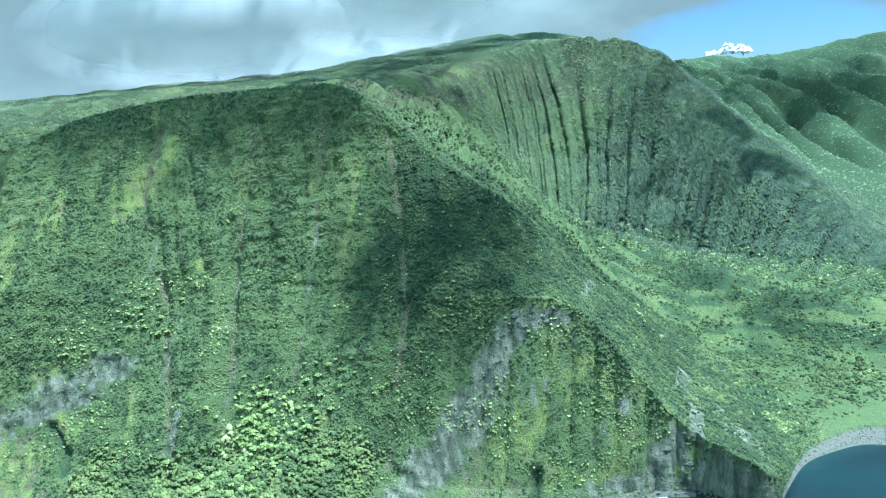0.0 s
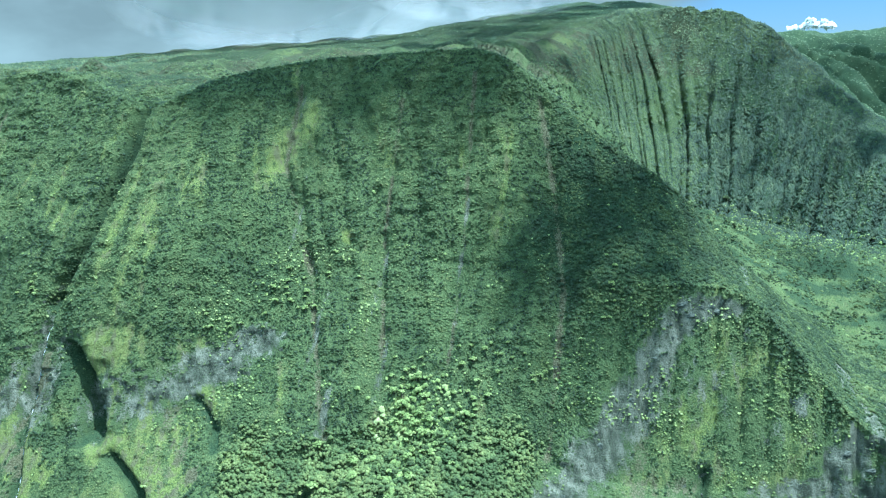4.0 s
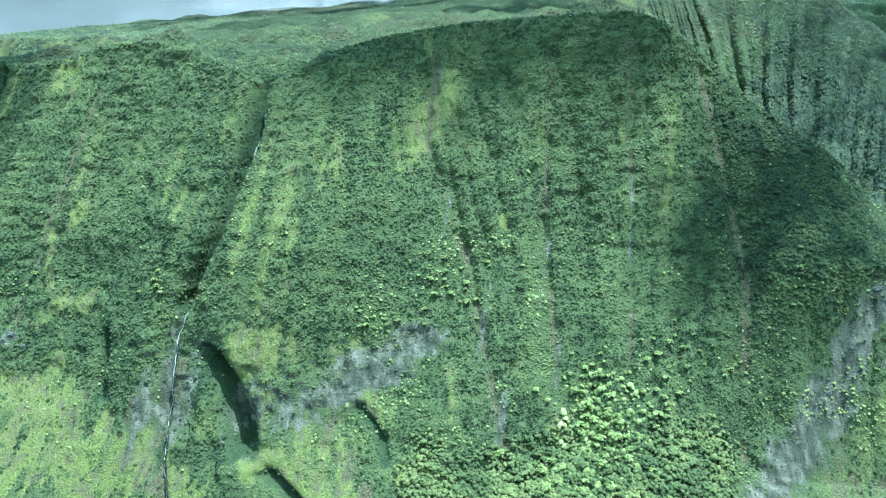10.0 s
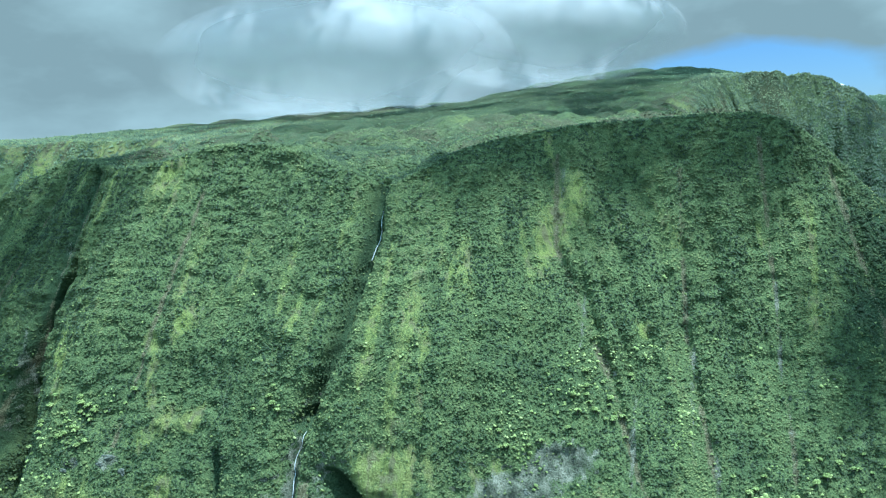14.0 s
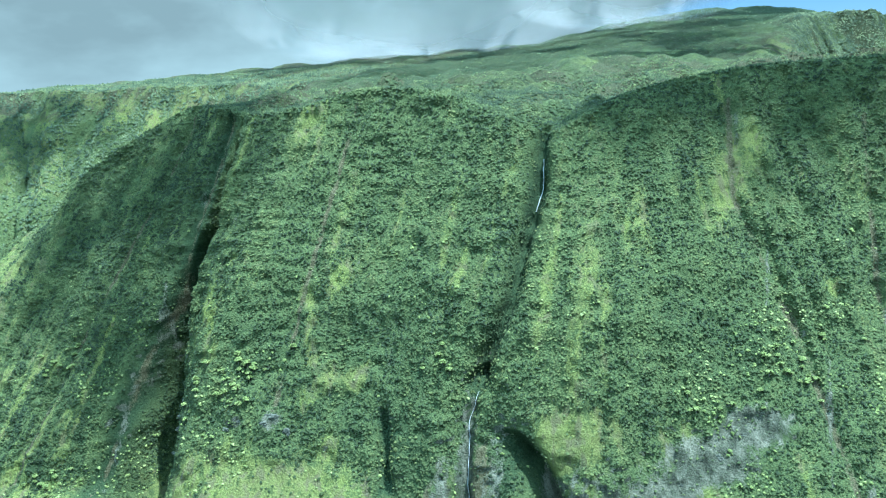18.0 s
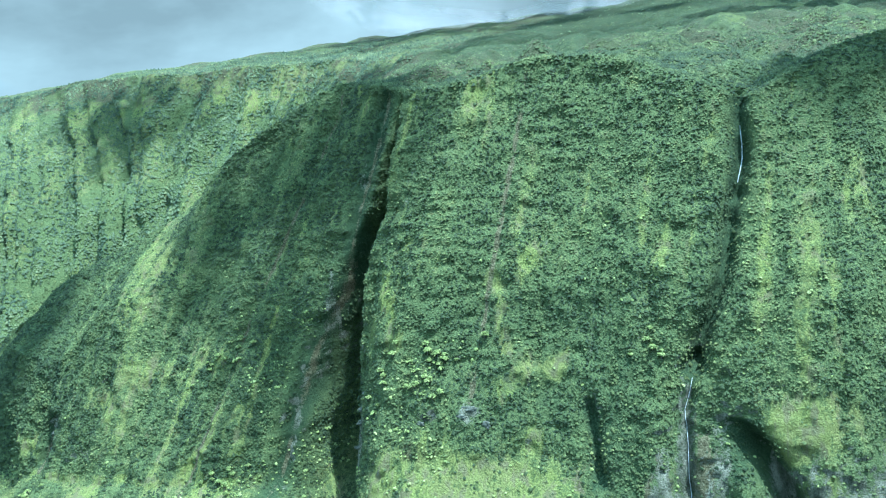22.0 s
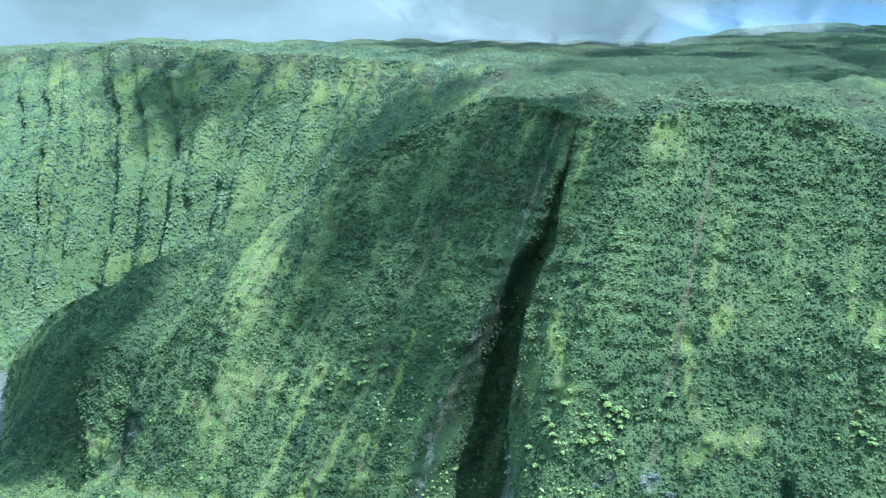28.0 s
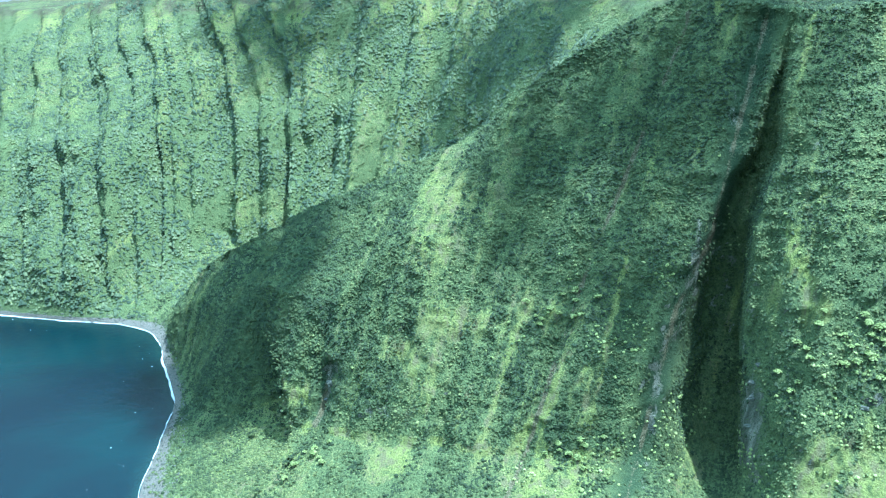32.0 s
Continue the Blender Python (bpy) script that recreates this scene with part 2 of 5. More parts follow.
PALE = leaf_material("pale_leaf", (0.185, 0.245, 0.07), (0.375, 0.46, 0.14), (0.56, 0.62, 0.25))


def bark_material():
    m, t, b = stuff_tree("bark")
    co = t.nodes.new("ShaderNodeTexCoord").outputs["Object"]
    t.links.new(ramp_node(t, noise_node(t, 4.0, 4, 0.6, co), [(0.3, (0.09, 0.08, 0.06)), (0.7, (0.26, 0.24, 0.2))]), b.inputs["Base Color"])
    b.inputs["Roughness"].default_value = 0.9
    return m


def foam_material(name, low):
    m, t, b = stuff_tree(name)
    co = t.nodes.new("ShaderNodeTexCoord").outputs["Object"]
    t.links.new(ramp_node(t, noise_node(t, 0.5, 5, 0.65, co), [(0.3, low), (0.55, (0.8, 0.84, 0.84))]), b.inputs["Base Color"])
    b.inputs["Roughness"].default_value = 0.6
    return m


def stone_material():
    m, t, b = stuff_tree("stone")
    g = t.nodes.new("ShaderNodeNewGeometry").outputs["Random Per Island"]
    co = t.nodes.new("ShaderNodeTexCoord").outputs["Object"]
    n = math_node(t, "ADD", math_node(t, "MULTIPLY", g, 0.5), math_node(t, "MULTIPLY", noise_node(t, 1.2, 5, 0.65, co), 0.6))
    t.links.new(ramp_node(t, n, [(0.25, (0.045, 0.05, 0.038)), (0.55, (0.115, 0.127, 0.095)), (0.9, (0.18, 0.193, 0.148))]), b.inputs["Base Color"])
    b.inputs["Roughness"].default_value = 0.9
    bump_node(t, b, noise_node(t, 3.0, 4, 0.6, co), 0.6, 0.4)
    return m


# for cloud lumps out of view, see-through so that their shade is soft
def shade_cloud_material():
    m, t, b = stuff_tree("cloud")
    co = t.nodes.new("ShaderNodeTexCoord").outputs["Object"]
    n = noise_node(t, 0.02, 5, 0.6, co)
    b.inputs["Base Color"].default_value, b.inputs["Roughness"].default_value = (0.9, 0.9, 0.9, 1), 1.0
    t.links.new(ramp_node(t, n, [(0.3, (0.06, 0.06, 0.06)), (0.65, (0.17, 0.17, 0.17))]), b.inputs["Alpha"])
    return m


BARK, SURF, FALL, STONE, SHADE_CLOUD = bark_material(), foam_material("surf_foam", (0.3, 0.42, 0.42)), foam_material("white_water", (0.6, 0.66, 0.66)), stone_material(), shade_cloud_material()

# ---- the land ----
# Lines of the coast, seen from the sea: x along the shore, then y inland and z up.
COAST = [(-4600, 780), (-2600, 800), (-2211, 821), (-2107, 833), (-2021, 848), (-1960, 838), (-1924, 813), (-1852, 741), (-1783, 677),
         (-1733, 582), (-1696, 509), (-1620, 450), (-1450, 400), (-1250, 400), (-1100, 440), (-900, 520), (-721, 543), (-615, 544),
         (-518, 547), (-461, 555), (-414, 579), (-374, 619), (-340, 686), (-292, 728), (-182, 791), (-100, 826), (-19, 858), (21, 842),
         (59, 822), (70, 835), (76, 886), (80, 930), (105, 976), (132, 1001), (153, 1022), (173, 1038), (500, 1010), (1800, 960)]
FOOT_WEST = [(-4600, 830, 40), (-2300, 848, 44), (-2120, 850, 44), (-2060, 872, 24), (-2000, 868, 10), (-1950, 858, 6), (-1900, 806, 8), (-1785, 705, 10),
             (-1734, 645, 12), (-1603, 590, 31), (-1562, 605, 50), (-1500, 585, 60), (-1368, 575, 75), (-1233, 600, 84), (-1165, 640, 58), (-1123, 556, 100),
             (-1058, 584, 133), (-967, 612, 136), (-880, 600, 110)]
FOOT_EAST = [(-809, 606, 110), (-673, 642, 98), (-560, 640, 62), (-495, 700, 72), (-440, 690, 66), (-371, 740, 82), (-320, 752, 40), (-250, 790, 18),
             (-180, 806, 14), (-19, 861, 4), (21, 843, 4), (59, 823, 4), (70, 842, 4), (76, 895, 4), (80, 945, 4), (105, 1000, 3), (132, 1035, 3), (173, 1085, 4),
             (500, 1080, 6), (1800, 1000, 8)]
FOOT = FOOT_WEST + FOOT_EAST
MID_WEST = [(-4600, 900, 90), (-2200, 884, 98), (-2120, 886, 98), (-2055, 915, 46), (-2000, 885, 14), (-1950, 872, 9), (-1900, 810, 36), (-1811, 765, 95),
            (-1710, 690, 110), (-1641, 672, 172), (-1546, 652, 158), (-1472, 690, 238), (-1403, 682, 218), (-1339, 665, 182), (-1238, 690, 240), (-1158, 678, 262),
            (-1099, 664, 285), (-1026, 690, 298), (-973, 685, 272), (-909, 690, 276), (-830, 689, 265), (-750, 686, 254), (-656, 745, 235)]
MID_EAST = [(-596, 768, 222), (-520, 812, 240), (-450, 832, 232), (-371, 852, 224), (-287, 862, 215), (-218, 876, 210), (-186, 886, 210), (-148, 892, 198),
            (-122, 892, 174), (-90, 887, 136), (-59, 884, 97), (-30, 882, 68), (-14, 867, 62), (21, 844, 60), (59, 824, 46), (70, 850, 18), (76, 905, 10),
            (80, 960, 6), (105, 1020, 4), (132, 1055, 4), (173, 1105, 5), (500, 1110, 8), (1800, 1050, 10)]
MID = MID_WEST + MID_EAST
CREST_WEST = [(-4600, 965, 170), (-2200, 950, 165), (-2120, 955, 160), (-2050, 955, 76), (-2000, 900, 20), (-1950, 885, 10), (-1893, 818, 55), (-1811, 800, 134),
              (-1750, 785, 164), (-1710, 775, 184), (-1641, 765, 222), (-1590, 760, 245), (-1533, 762, 268), (-1472, 785, 296), (-1430, 798, 320), (-1391, 775, 355),
              (-1349, 792, 387), (-1297, 812, 417), (-1248, 835, 443)]
CREST_MIDDLE = [(-1200, 805, 440), (-1158, 772, 432), (-1099, 768, 430), (-1026, 800, 452), (-973, 805, 452), (-909, 805, 438), (-850, 790, 412), (-830, 785, 396),
                (-805, 795, 410), (-750, 850, 442), (-656, 905, 458), (-560, 930, 462), (-470, 952, 466), (-432, 955, 456), (-400, 965, 432), (-374, 975, 404),
                (-345, 985, 373), (-313, 990, 346), (-279, 1000, 326)]
CREST_EAST = [(-250, 1010, 304), (-225, 1020, 280), (-200, 1035, 247), (-176, 1053, 209), (-148, 1090, 178), (-122, 1120, 152), (-81, 1060, 110), (-45, 1095, 73),
              (-14, 1060, 46), (21, 990, 42), (59, 910, 36), (70, 890, 22), (76, 930, 12), (80, 985, 8), (105, 1050, 6), (132, 1080, 6), (173, 1130, 7),
              (500, 1150, 9), (1800, 1100, 12)]
CREST = CREST_WEST + CREST_MIDDLE + CREST_EAST
BACK = [(-4600, 1010, 225), (-2200, 1005, 222), (-2120, 1005, 210), (-2050, 985, 98), (-1960, 940, 15), (-1850, 920, 25), (-1750, 930, 50), (-1600, 960, 90), (-1500, 970, 150),
        (-1400, 990, 250), (-1300, 1000, 390), (-1200, 960, 446), (-1100, 910, 444), (-1000, 930, 452), (-900, 930, 450), (-830, 900, 428),
        (-760, 950, 452), (-600, 1100, 464), (-480, 1200, 450), (-420, 1220, 395), (-370, 1260, 333), (-320, 1320, 268), (-253, 1400, 183), (-200, 1420, 125), (-150, 1430, 92), (-120, 1440, 74), (-80, 1400, 52),
        (-42, 1400, 35), (18, 1285, 16), (50, 1220, 9), (169, 1330, 9), (1800, 1300, 12)]
WALLFOOT = [(-4600, 1060, 262), (-2200, 1060, 258), (-2120, 1060, 240), (-2050, 1040, 138), (-1960, 1045, 72), (-1900, 1060, 76), (-1800, 1090, 120), (-1700, 1130, 170),
            (-1600, 1150, 220), (-1500, 1160, 300), (-1400, 1150, 380), (-1300, 1120, 438), (-1100, 1080, 455), (-900, 1100, 470),
            (-600, 1300, 474), (-520, 1750, 430), (-470, 1850, 330), (-420, 1930, 235), (-350, 1970, 165), (-283, 1985, 120), (-175, 1960, 108), (-110, 1930, 98), (-12, 1850, 92), (52, 1810, 90),
            (120, 1790, 85), (200, 1780, 80), (300, 1780, 70), (500, 1700, 60), (1800, 1700, 60)]
WALLMID = [(-4600, 1150, 322), (-2200, 1150, 318), (-2120, 1145, 300), (-2050, 1140, 235), (-1940, 1175, 246), (-1790, 1215, 265), (-1700, 1255, 305), (-1600, 1265, 345),
           (-1500, 1265, 400), (-1400, 1255, 440), (-1300, 1240, 462), (-1100, 1300, 468), (-900, 1300, 476), (-600, 1600, 492),
           (-520, 1950, 490), (-470, 2080, 400), (-420, 2131, 308), (-350, 2150, 285), (-294, 2175, 290), (-172, 2150, 262), (-102, 2130, 258), (-12, 2030, 238), (98, 1985, 246), (160, 1960, 215),
           (230, 1940, 165), (310, 1900, 100), (500, 2000, 80), (1800, 2100, 90)]
WALLTOP = [(-4600, 1400, 440), (-2640, 1400, 440), (-2400, 1395, 458), (-2290, 1395, 470), (-2143, 1395, 484), (-1988, 1400, 486), (-1864, 1410, 486), (-1711, 1425, 484),
           (-1600, 1430, 486), (-1500, 1430, 484), (-1300, 1430, 482), (-1100, 1500, 478), (-900, 1600, 492), (-600, 2000, 540),
           (-520, 2250, 590), (-450, 2400, 600), (-370, 2400, 610), (-300, 2400, 594), (-255, 2400, 596), (-163, 2400, 566), (-88, 2400, 502), (-14, 2340, 436), (58, 2260, 360), (125, 2200, 310),
           (190, 2150, 261), (250, 2100, 205), (310, 2050, 138), (383, 2050, 90), (600, 2200, 70), (1800, 2300, 70)]
FAR = [(-4600, 2400, 450), (-3150, 2100, 452), (-2860, 2050, 502), (-2680, 2050, 512), (-2280, 2100, 522), (-1930, 2200, 545), (-1600, 2400, 570), (-1254, 2600, 590), (-1000, 2900, 668), (-700, 2900, 684), (-480, 2900, 668), (-330, 2900, 600), (-250, 2900, 570), (-100, 2900, 500), (100, 2900, 350),
       (300, 3000, 220), (600, 3000, 160), (1800, 3000, 150)]
SKYLINE = [(-4600, 4000, 440), (-3150, 4000, 450), (-2000, 4100, 500), (-141, 4300, 606), (109, 4300, 604), (235, 4300, 632), (360, 4300, 640), (480, 4300, 664), (900, 4300, 690), (1800, 4200, 720)]

rng = np.random.default_rng(7)


def soft_line(rows, xs, col, blur=14.0):
    """A line's y or z along xs, rounded over some metres."""
    r = np.array(rows, float)
    dense = np.arange(-4700, 1900, 4.0)
    v = np.interp(dense, r[:, 0], r[:, col])
    k = np.arange(-12, 13) * 4.0
    w = np.exp(-0.5 * (k / blur) ** 2)
    v = np.convolve(np.pad(v, 12, mode="edge"), w / w.sum(), mode="valid")
    return np.interp(xs, dense, v)


def lattice(ix, iy, seed):
    h = (ix.astype(np.int64) * 374761393 + iy.astype(np.int64) * 668265263 + seed * 974634777) & 0x7FFFFFFF
    h = ((h ^ (h >> 13)) * 1274126177) & 0x7FFFFFFF
    return ((h ^ (h >> 16)) & 0xFFFF) / 65535.0


def value_noise(x, y, seed):
    """Smooth noise from 0 to 1 over a plane."""
    fx, fy = np.floor(x), np.floor(y)
    ix, iy = fx.astype(np.int64), fy.astype(np.int64)
    u, v = x - fx, y - fy
    u, v = u * u * (3 - 2 * u), v * v * (3 - 2 * v)
    a, b = lattice(ix, iy, seed), lattice(ix + 1, iy, seed)
    c, d = lattice(ix, iy + 1, seed), lattice(ix + 1, iy + 1, seed)
    return (a * (1 - u) + b * u) * (1 - v) + (c * (1 - u) + d * u) * v


def layered(x, y, seed, octaves=4):
    s, a, total = 0.0, 1.0, 0.0
    for k in range(octaves):
        s = s + a * value_noise(x * 2 ** k, y * 2 ** k, seed + k)
        total += a
        a *= 0.5
    return s / total


def steps(a, b, first, growth):
    out, s = [a], first
    while abs(out[-1] - a) < abs(b - a):
        out.append(out[-1] + math.copysign(s, b - a))
        s *= growth
    return out


def land_grid():
    xs = np.array(steps(-1905, -4500, 3.0, 1.012)[::-1][:-1] + list(np.arange(-1905, 12, 2.8)) + steps(12, 1700, 3.0, 1.016))
    coast = [(x, y, 0) for x, y in COAST]
    under = [(x, y - 70, -14) for x, y in COAST]
    end = [(x, 4750, 420) for x in (-4600, 1800)]
    lines = [under, coast, FOOT, MID, CREST, BACK, WALLFOOT, WALLMID, WALLTOP, FAR, SKYLINE, end]
    counts = [6, 46, 76, 84, 30, 34, 48, 64, 56, 50, 3]
    ys = [soft_line(r, xs, 1) for r in lines]
    zs = [soft_line(r, xs, 2) for r in lines]
    Y, Z, band = [], [], []
    for k, n in enumerate(counts):
        for i in range(n):
            f = i / n
            Y.append(ys[k] * (1 - f) + ys[k + 1] * f)
            Z.append(zs[k] * (1 - f) + zs[k + 1] * f)
            band.append(k + f)
    Y.append(ys[-1]), Z.append(zs[-1]), band.append(len(counts))
    X = np.tile(xs, (len(Y), 1))
    return X, np.array(Y), np.array(Z), np.tile(np.array(band)[:, None], (1, len(xs)))


GX, GY, GZ, GB = land_grid()


def ease(v, lo, hi):
    f = np.clip((v - lo) / (hi - lo), 0, 1)
    return f * f * (3 - 2 * f)


def bell(v, width):
    return np.exp(-0.5 * (v / width) ** 2)


# gullies cut into the sea face: x at some heights z, half width, depth
GULLIES_HIGH = [(((196, -858), (265, -838), (350, -826), (440, -830)), 5.5, 28), (((60, -540), (80, -541), (220, -598), (340, -656), (420, -662)), 5, 7),
                (((90, -436), (170, -440), (330, -454), (430, -462)), 3.5, 4), (((110, -500), (133, -504), (256, -532), (400, -540)), 4, 5),
                (((118, -925), (140, -931), (172, -938)), 4, 14), (((180, -1035), (430, -1020)), 5, 5), (((140, -752), (420, -752)), 5, 5),
                (((20, -330), (200, -335), (400, -390)), 7, 7)]
GULLIES_LONG = [(((100, -690), (330, -725)), 4, 4), (((70, -1236), (190, -1217), (240, -1196), (430, -1165)), 8, 12),
                (((60, -1330), (200, -1300), (420, -1235)), 7, 8), (((180, -893), (420, -893)), 5, 4), (((76, -772), (118, -792), (140, -806), (164, -821)), 9.5, 38),
                (((-5, -668), (40, -704), (64, -742)), 6.0, 18), (((56, -786), (90, -806)), 3, 8), (((74, -640), (92, -652), (111, -676)), 4, 10)]
GULLIES_LOW = [(((2, -537), (20, -539), (40, -539)), 8, 24), (((0, -182), (30, -182)), 4, 12), (((0, -60), (26, -60)), 3, 7), (((60, -1545), (110, -1540)), 6, 14),
               (((60, -1410), (180, -1395), (300, -1360)), 5, 6), (((60, -1470), (160, -1450)), 5, 6), (((200, -985), (400, -985)), 4, 4),
               (((0, -826), (45, -836), (71, -850), (95, -856), (136, -860), (167, -864), (200, -858)), 3.6, 13)]
GULLIES = GULLIES_HIGH + GULLIES_LONG + GULLIES_LOW


def ribs(s, power=0.75):
    """Round ribs with sharp gullies between, from 0 in the gully to 1 on the rib, one for each unit of s."""
    return np.abs(np.sin(np.pi * s)) ** power


FALL_X, FALL_K = (-1700, -1400, -1226, -1000, -850, -720, -600, -450, -200), (0.25, 0.12, 0.19, 0.05, 0.1, -0.25, -0.45, -0.12, 0.0)


def fall_line(x, z):
    """A coordinate along the sea face that stays the same down a line of fall."""
    return x - np.interp(x, FALL_X, FALL_K) * (z - 250)


def carve():
    """Flutes, gullies and ravines cut back into the faces."""
    global GX, GY, GZ, GF
    front = ease(GB, 1.9, 2.3) * (1 - ease(GB, 3.85, 4.05))
    rough = ease(GB, 1.2, 2.0) * (1 - ease(GB, 3.95, 4.3))
    foot = 0.7 * (layered(GX / 70, GX * 0, 19, 3) - 0.5)
    wall = np.where(GX > -700, ease(GB + foot, 5.0, 6.4), np.where(GX < -2010, ease(GB, 1.7, 2.8), ease(GB, 5.6, 6.05))) * np.where(GX > -700, 1 - ease(GB + foot, 7.2, 8.0), 1 - ease(GB, 7.6, 8.3))
    wall = wall * (1 - ease(GX, -1500, -1360) * (1 - ease(GX, -660, -520)))
    warp = 16 * (layered(GX / 160, GZ / 130, 11, 3) - 0.5)
    x = fall_line(GX, GZ) + warp
    some = ease(layered(GX / 140, GZ / 300, 13, 2), 0.3, 0.65)
    back = front * (7.0 * some * (0.6 - ribs(x / 31 + 2.2 * layered(x / 90, GZ / 900, 15, 2))) + 16 * (0.5 - layered(x / 80, GZ / 400, 23, 2)))
    back += rough * (1 - 0.6 * ease(GX, -320, -270)) * (8.0 * (layered(GX / 26, GZ / 20, 31, 4) - 0.5) + 5.0 * (layered(GX / 8, GZ / 7, 35, 2) - 0.5))
    # terraces of the lava beds
    back += front * (0.2 + 0.45 * (GX < -380)) * np.sin(GZ / 2.0 + 22 * layered(GX / 90, GZ / 40, 41, 3)) * ease(layered(GX / 120, GZ / 80, 43, 2), 0.4, 0.65)
    right = GX > -700
    wx = GX + np.where(right, np.interp(GX, (-480, -300, -100, 120), (0.6, 0.15, -0.15, -0.45)) * (GY - 2150), np.interp(GX, (-2200, -2050, -1850, -1700), (0.9, 0.8, 0.35, 0.2)) * (GY - 1200)) + np.where(right, 20, 24) * (layered(GX / 110, GZ / 150, 51, 3) - 0.5)
    wx = np.where(right, np.interp(wx, (-700, -240, 500), (-930, -240, 500)), wx)
    pitch = np.where(right, 72.0, 88.0)
    f1 = ribs(wx / pitch + 1.8 * layered(wx / 170, GZ / 900, 61, 2), np.where(right, 1.5, 1.7))
    f2 = ribs(wx / (pitch * 0.46) + 1.3 * layered(wx / 120, GZ / 900, 63, 2), 1.3)
    deep = np.where(right, 0.65, 0.85) + np.where(right, 0.55, 0.15) * ease(layered(wx / 70, GZ / 260, 65, 2), 0.3, 0.7)
    back += wall * (np.where(right, 15, 26) * deep * (0.6 - f1) + np.where(right, 9, 12) * (0.55 - f2) + np.where(right, 34, 30) * (layered(GX / 60, GZ / 60, 67, 4) - 0.5) + np.where(right, 0, 12) * (layered(GX / 22, GZ / 26, 69, 3) - 0.5))
    GF = 0.65 * f1 + 0.35 * f2
    for at, width, depth in GULLIES:
        z, gx = zip(*at)
        cx = np.interp(GZ, z, gx) + 4 * (layered(GZ / 30, GZ * 0 + gx[0], 71, 2) - 0.5)
        back += depth * bell(GX - cx, width) * ease(GZ, z[0] - 8, z[0] + 5) * (1 - ease(GZ, z[-1] - (28 if depth > 30 else 8), z[-1] + 12)) * ease(GB, 1.0, 1.3) * (1 - ease(GB, 3.95, 4.3))
    # the ravine: a gentle far side and a sheer near side
    rx = np.interp(GZ, (60, 130, 160, 260, 290, 320, 430), (-1152, -1152, -1158, -1158, -1152, -1143, -1140)) + 6 * (layered(GZ / 45, GZ / 45, 73, 3) - 0.5)
    d = rx - GX
    span = np.interp(GZ, (60, 100, 150, 200, 250, 320, 390, 430), (42, 56, 54, 45, 34, 24, 9, 4))
    back += rough * ease(d, 0, 8) * (1 - ease(d, 0.68 * span, 1.3 * span)) * np.interp(GZ, (30, 70, 140, 200, 250, 320, 390, 430, 465), (24, 70, 88, 78, 62, 40, 16, 8, 0))
    # the fall's hollow
    d = GX + 848 + 0.08 * (GZ - 120)
    back += rough * (1 - ease(np.abs(d), 14, 34)) * np.interp(GZ, (0, 60, 150, 195, 215), (5, 9, 10, 7, 0))
    # the dark inlet by the far end of the spur
    d = -1628 + 0.55 * (150 - GZ) - GX + 10 * (layered(GZ / 40, GX * 0, 75, 2) - 0.5)
    back += rough * ease(d, 0, 8) * (1 - 0.75 * ease(d, 40, 130)) * (1 - ease(d, 130, 240)) * np.interp(GZ, (0, 25, 150, 215, 258), (40, 88, 88, 60, 0))
    GY = GY + back
    GZ = GZ - wall * ease(GX, -560, -460) * (1 - ease(GX, 300, 420)) * (10 * deep * (0.7 - f1) + 6 * (0.6 - f2))
    # the flutes of the valley's side behind the sea ridge
    side = ease(GB, 4.15, 4.6) * (1 - ease(GB, 5.8, 6.3)) * ease(GX, -640, -520) * (1 - ease(GX, -200, -80)) * ease(GZ, 70, 150)
    run = GY + 0.5 * GX + 30 * (layered(GX / 120, GY / 160, 55, 3) - 0.5)
    s1, s2 = ribs(run / 62 + 2.4 * layered(run / 200, GX / 900, 57, 2), 0.8), ribs(run / 23, 0.9)
    GZ = GZ - side * (40 * (0.7 - s1) + 15 * (0.6 - s2))
    GF = np.where(side > 0.3, 0.65 * s1 + 0.35 * s2, GF)
    # rolling top land
    top = ease(GB, 3.95, 4.6) * (1 - wall) * (1 - ease(GB, 9.6, 10.3)) * ease(GZ, 60, 420) * (1 - 0.75 * ease(GB, 7.6, 8.6) * (1 - ease(GX, -500, -400)))
    GZ = GZ + top * ((42 + 46 * bell(GX + 1130, 190) * bell(GY - 970, 140)) * (layered(GX / 62, GY / 80, 81, 3) - 0.5) + 34 * (layered(GX / 320, GY / 300, 83, 3) - 0.5) - 7 * (1 - ribs(GX / 70 + 3 * layered(GX / 150, GY / 150, 87, 2), 0.7)))
    floor_ = ease(GB, 4.6, 5.2) * (1 - ease(GB, 5.6, 6.0)) * (1 - ease(GZ, 60, 200))
    GZ = GZ + floor_ * 16 * (layered(GX / 60, GY / 60, 85, 4) - 0.5)
    fine = ease(GB, 1.25, 1.9) * (1 - ease(GB, 9.7, 10.0))
    GZ = GZ + fine * 3.0 * (layered(GX / 11, (GY + GZ) / 11, 91, 3) - 0.5)
    far = ease(GB, 8.5, 9.5) * (1 - ease(GB, 10.6, 11))
    far = far * (0.25 + 0.75 * ease(GX, -300, 0))
    GZ = GZ + far * 110 * (layered(GX / 380, GY / 380, 95, 4) - 0.5) - far * 110 * (0.7 - ribs(GX / 260 + 0.003 * GY + 2 * layered(GX / 500, GY / 500, 97, 2), 1.0)) * (1 - ease(GB, 9.4, 10))


carve()

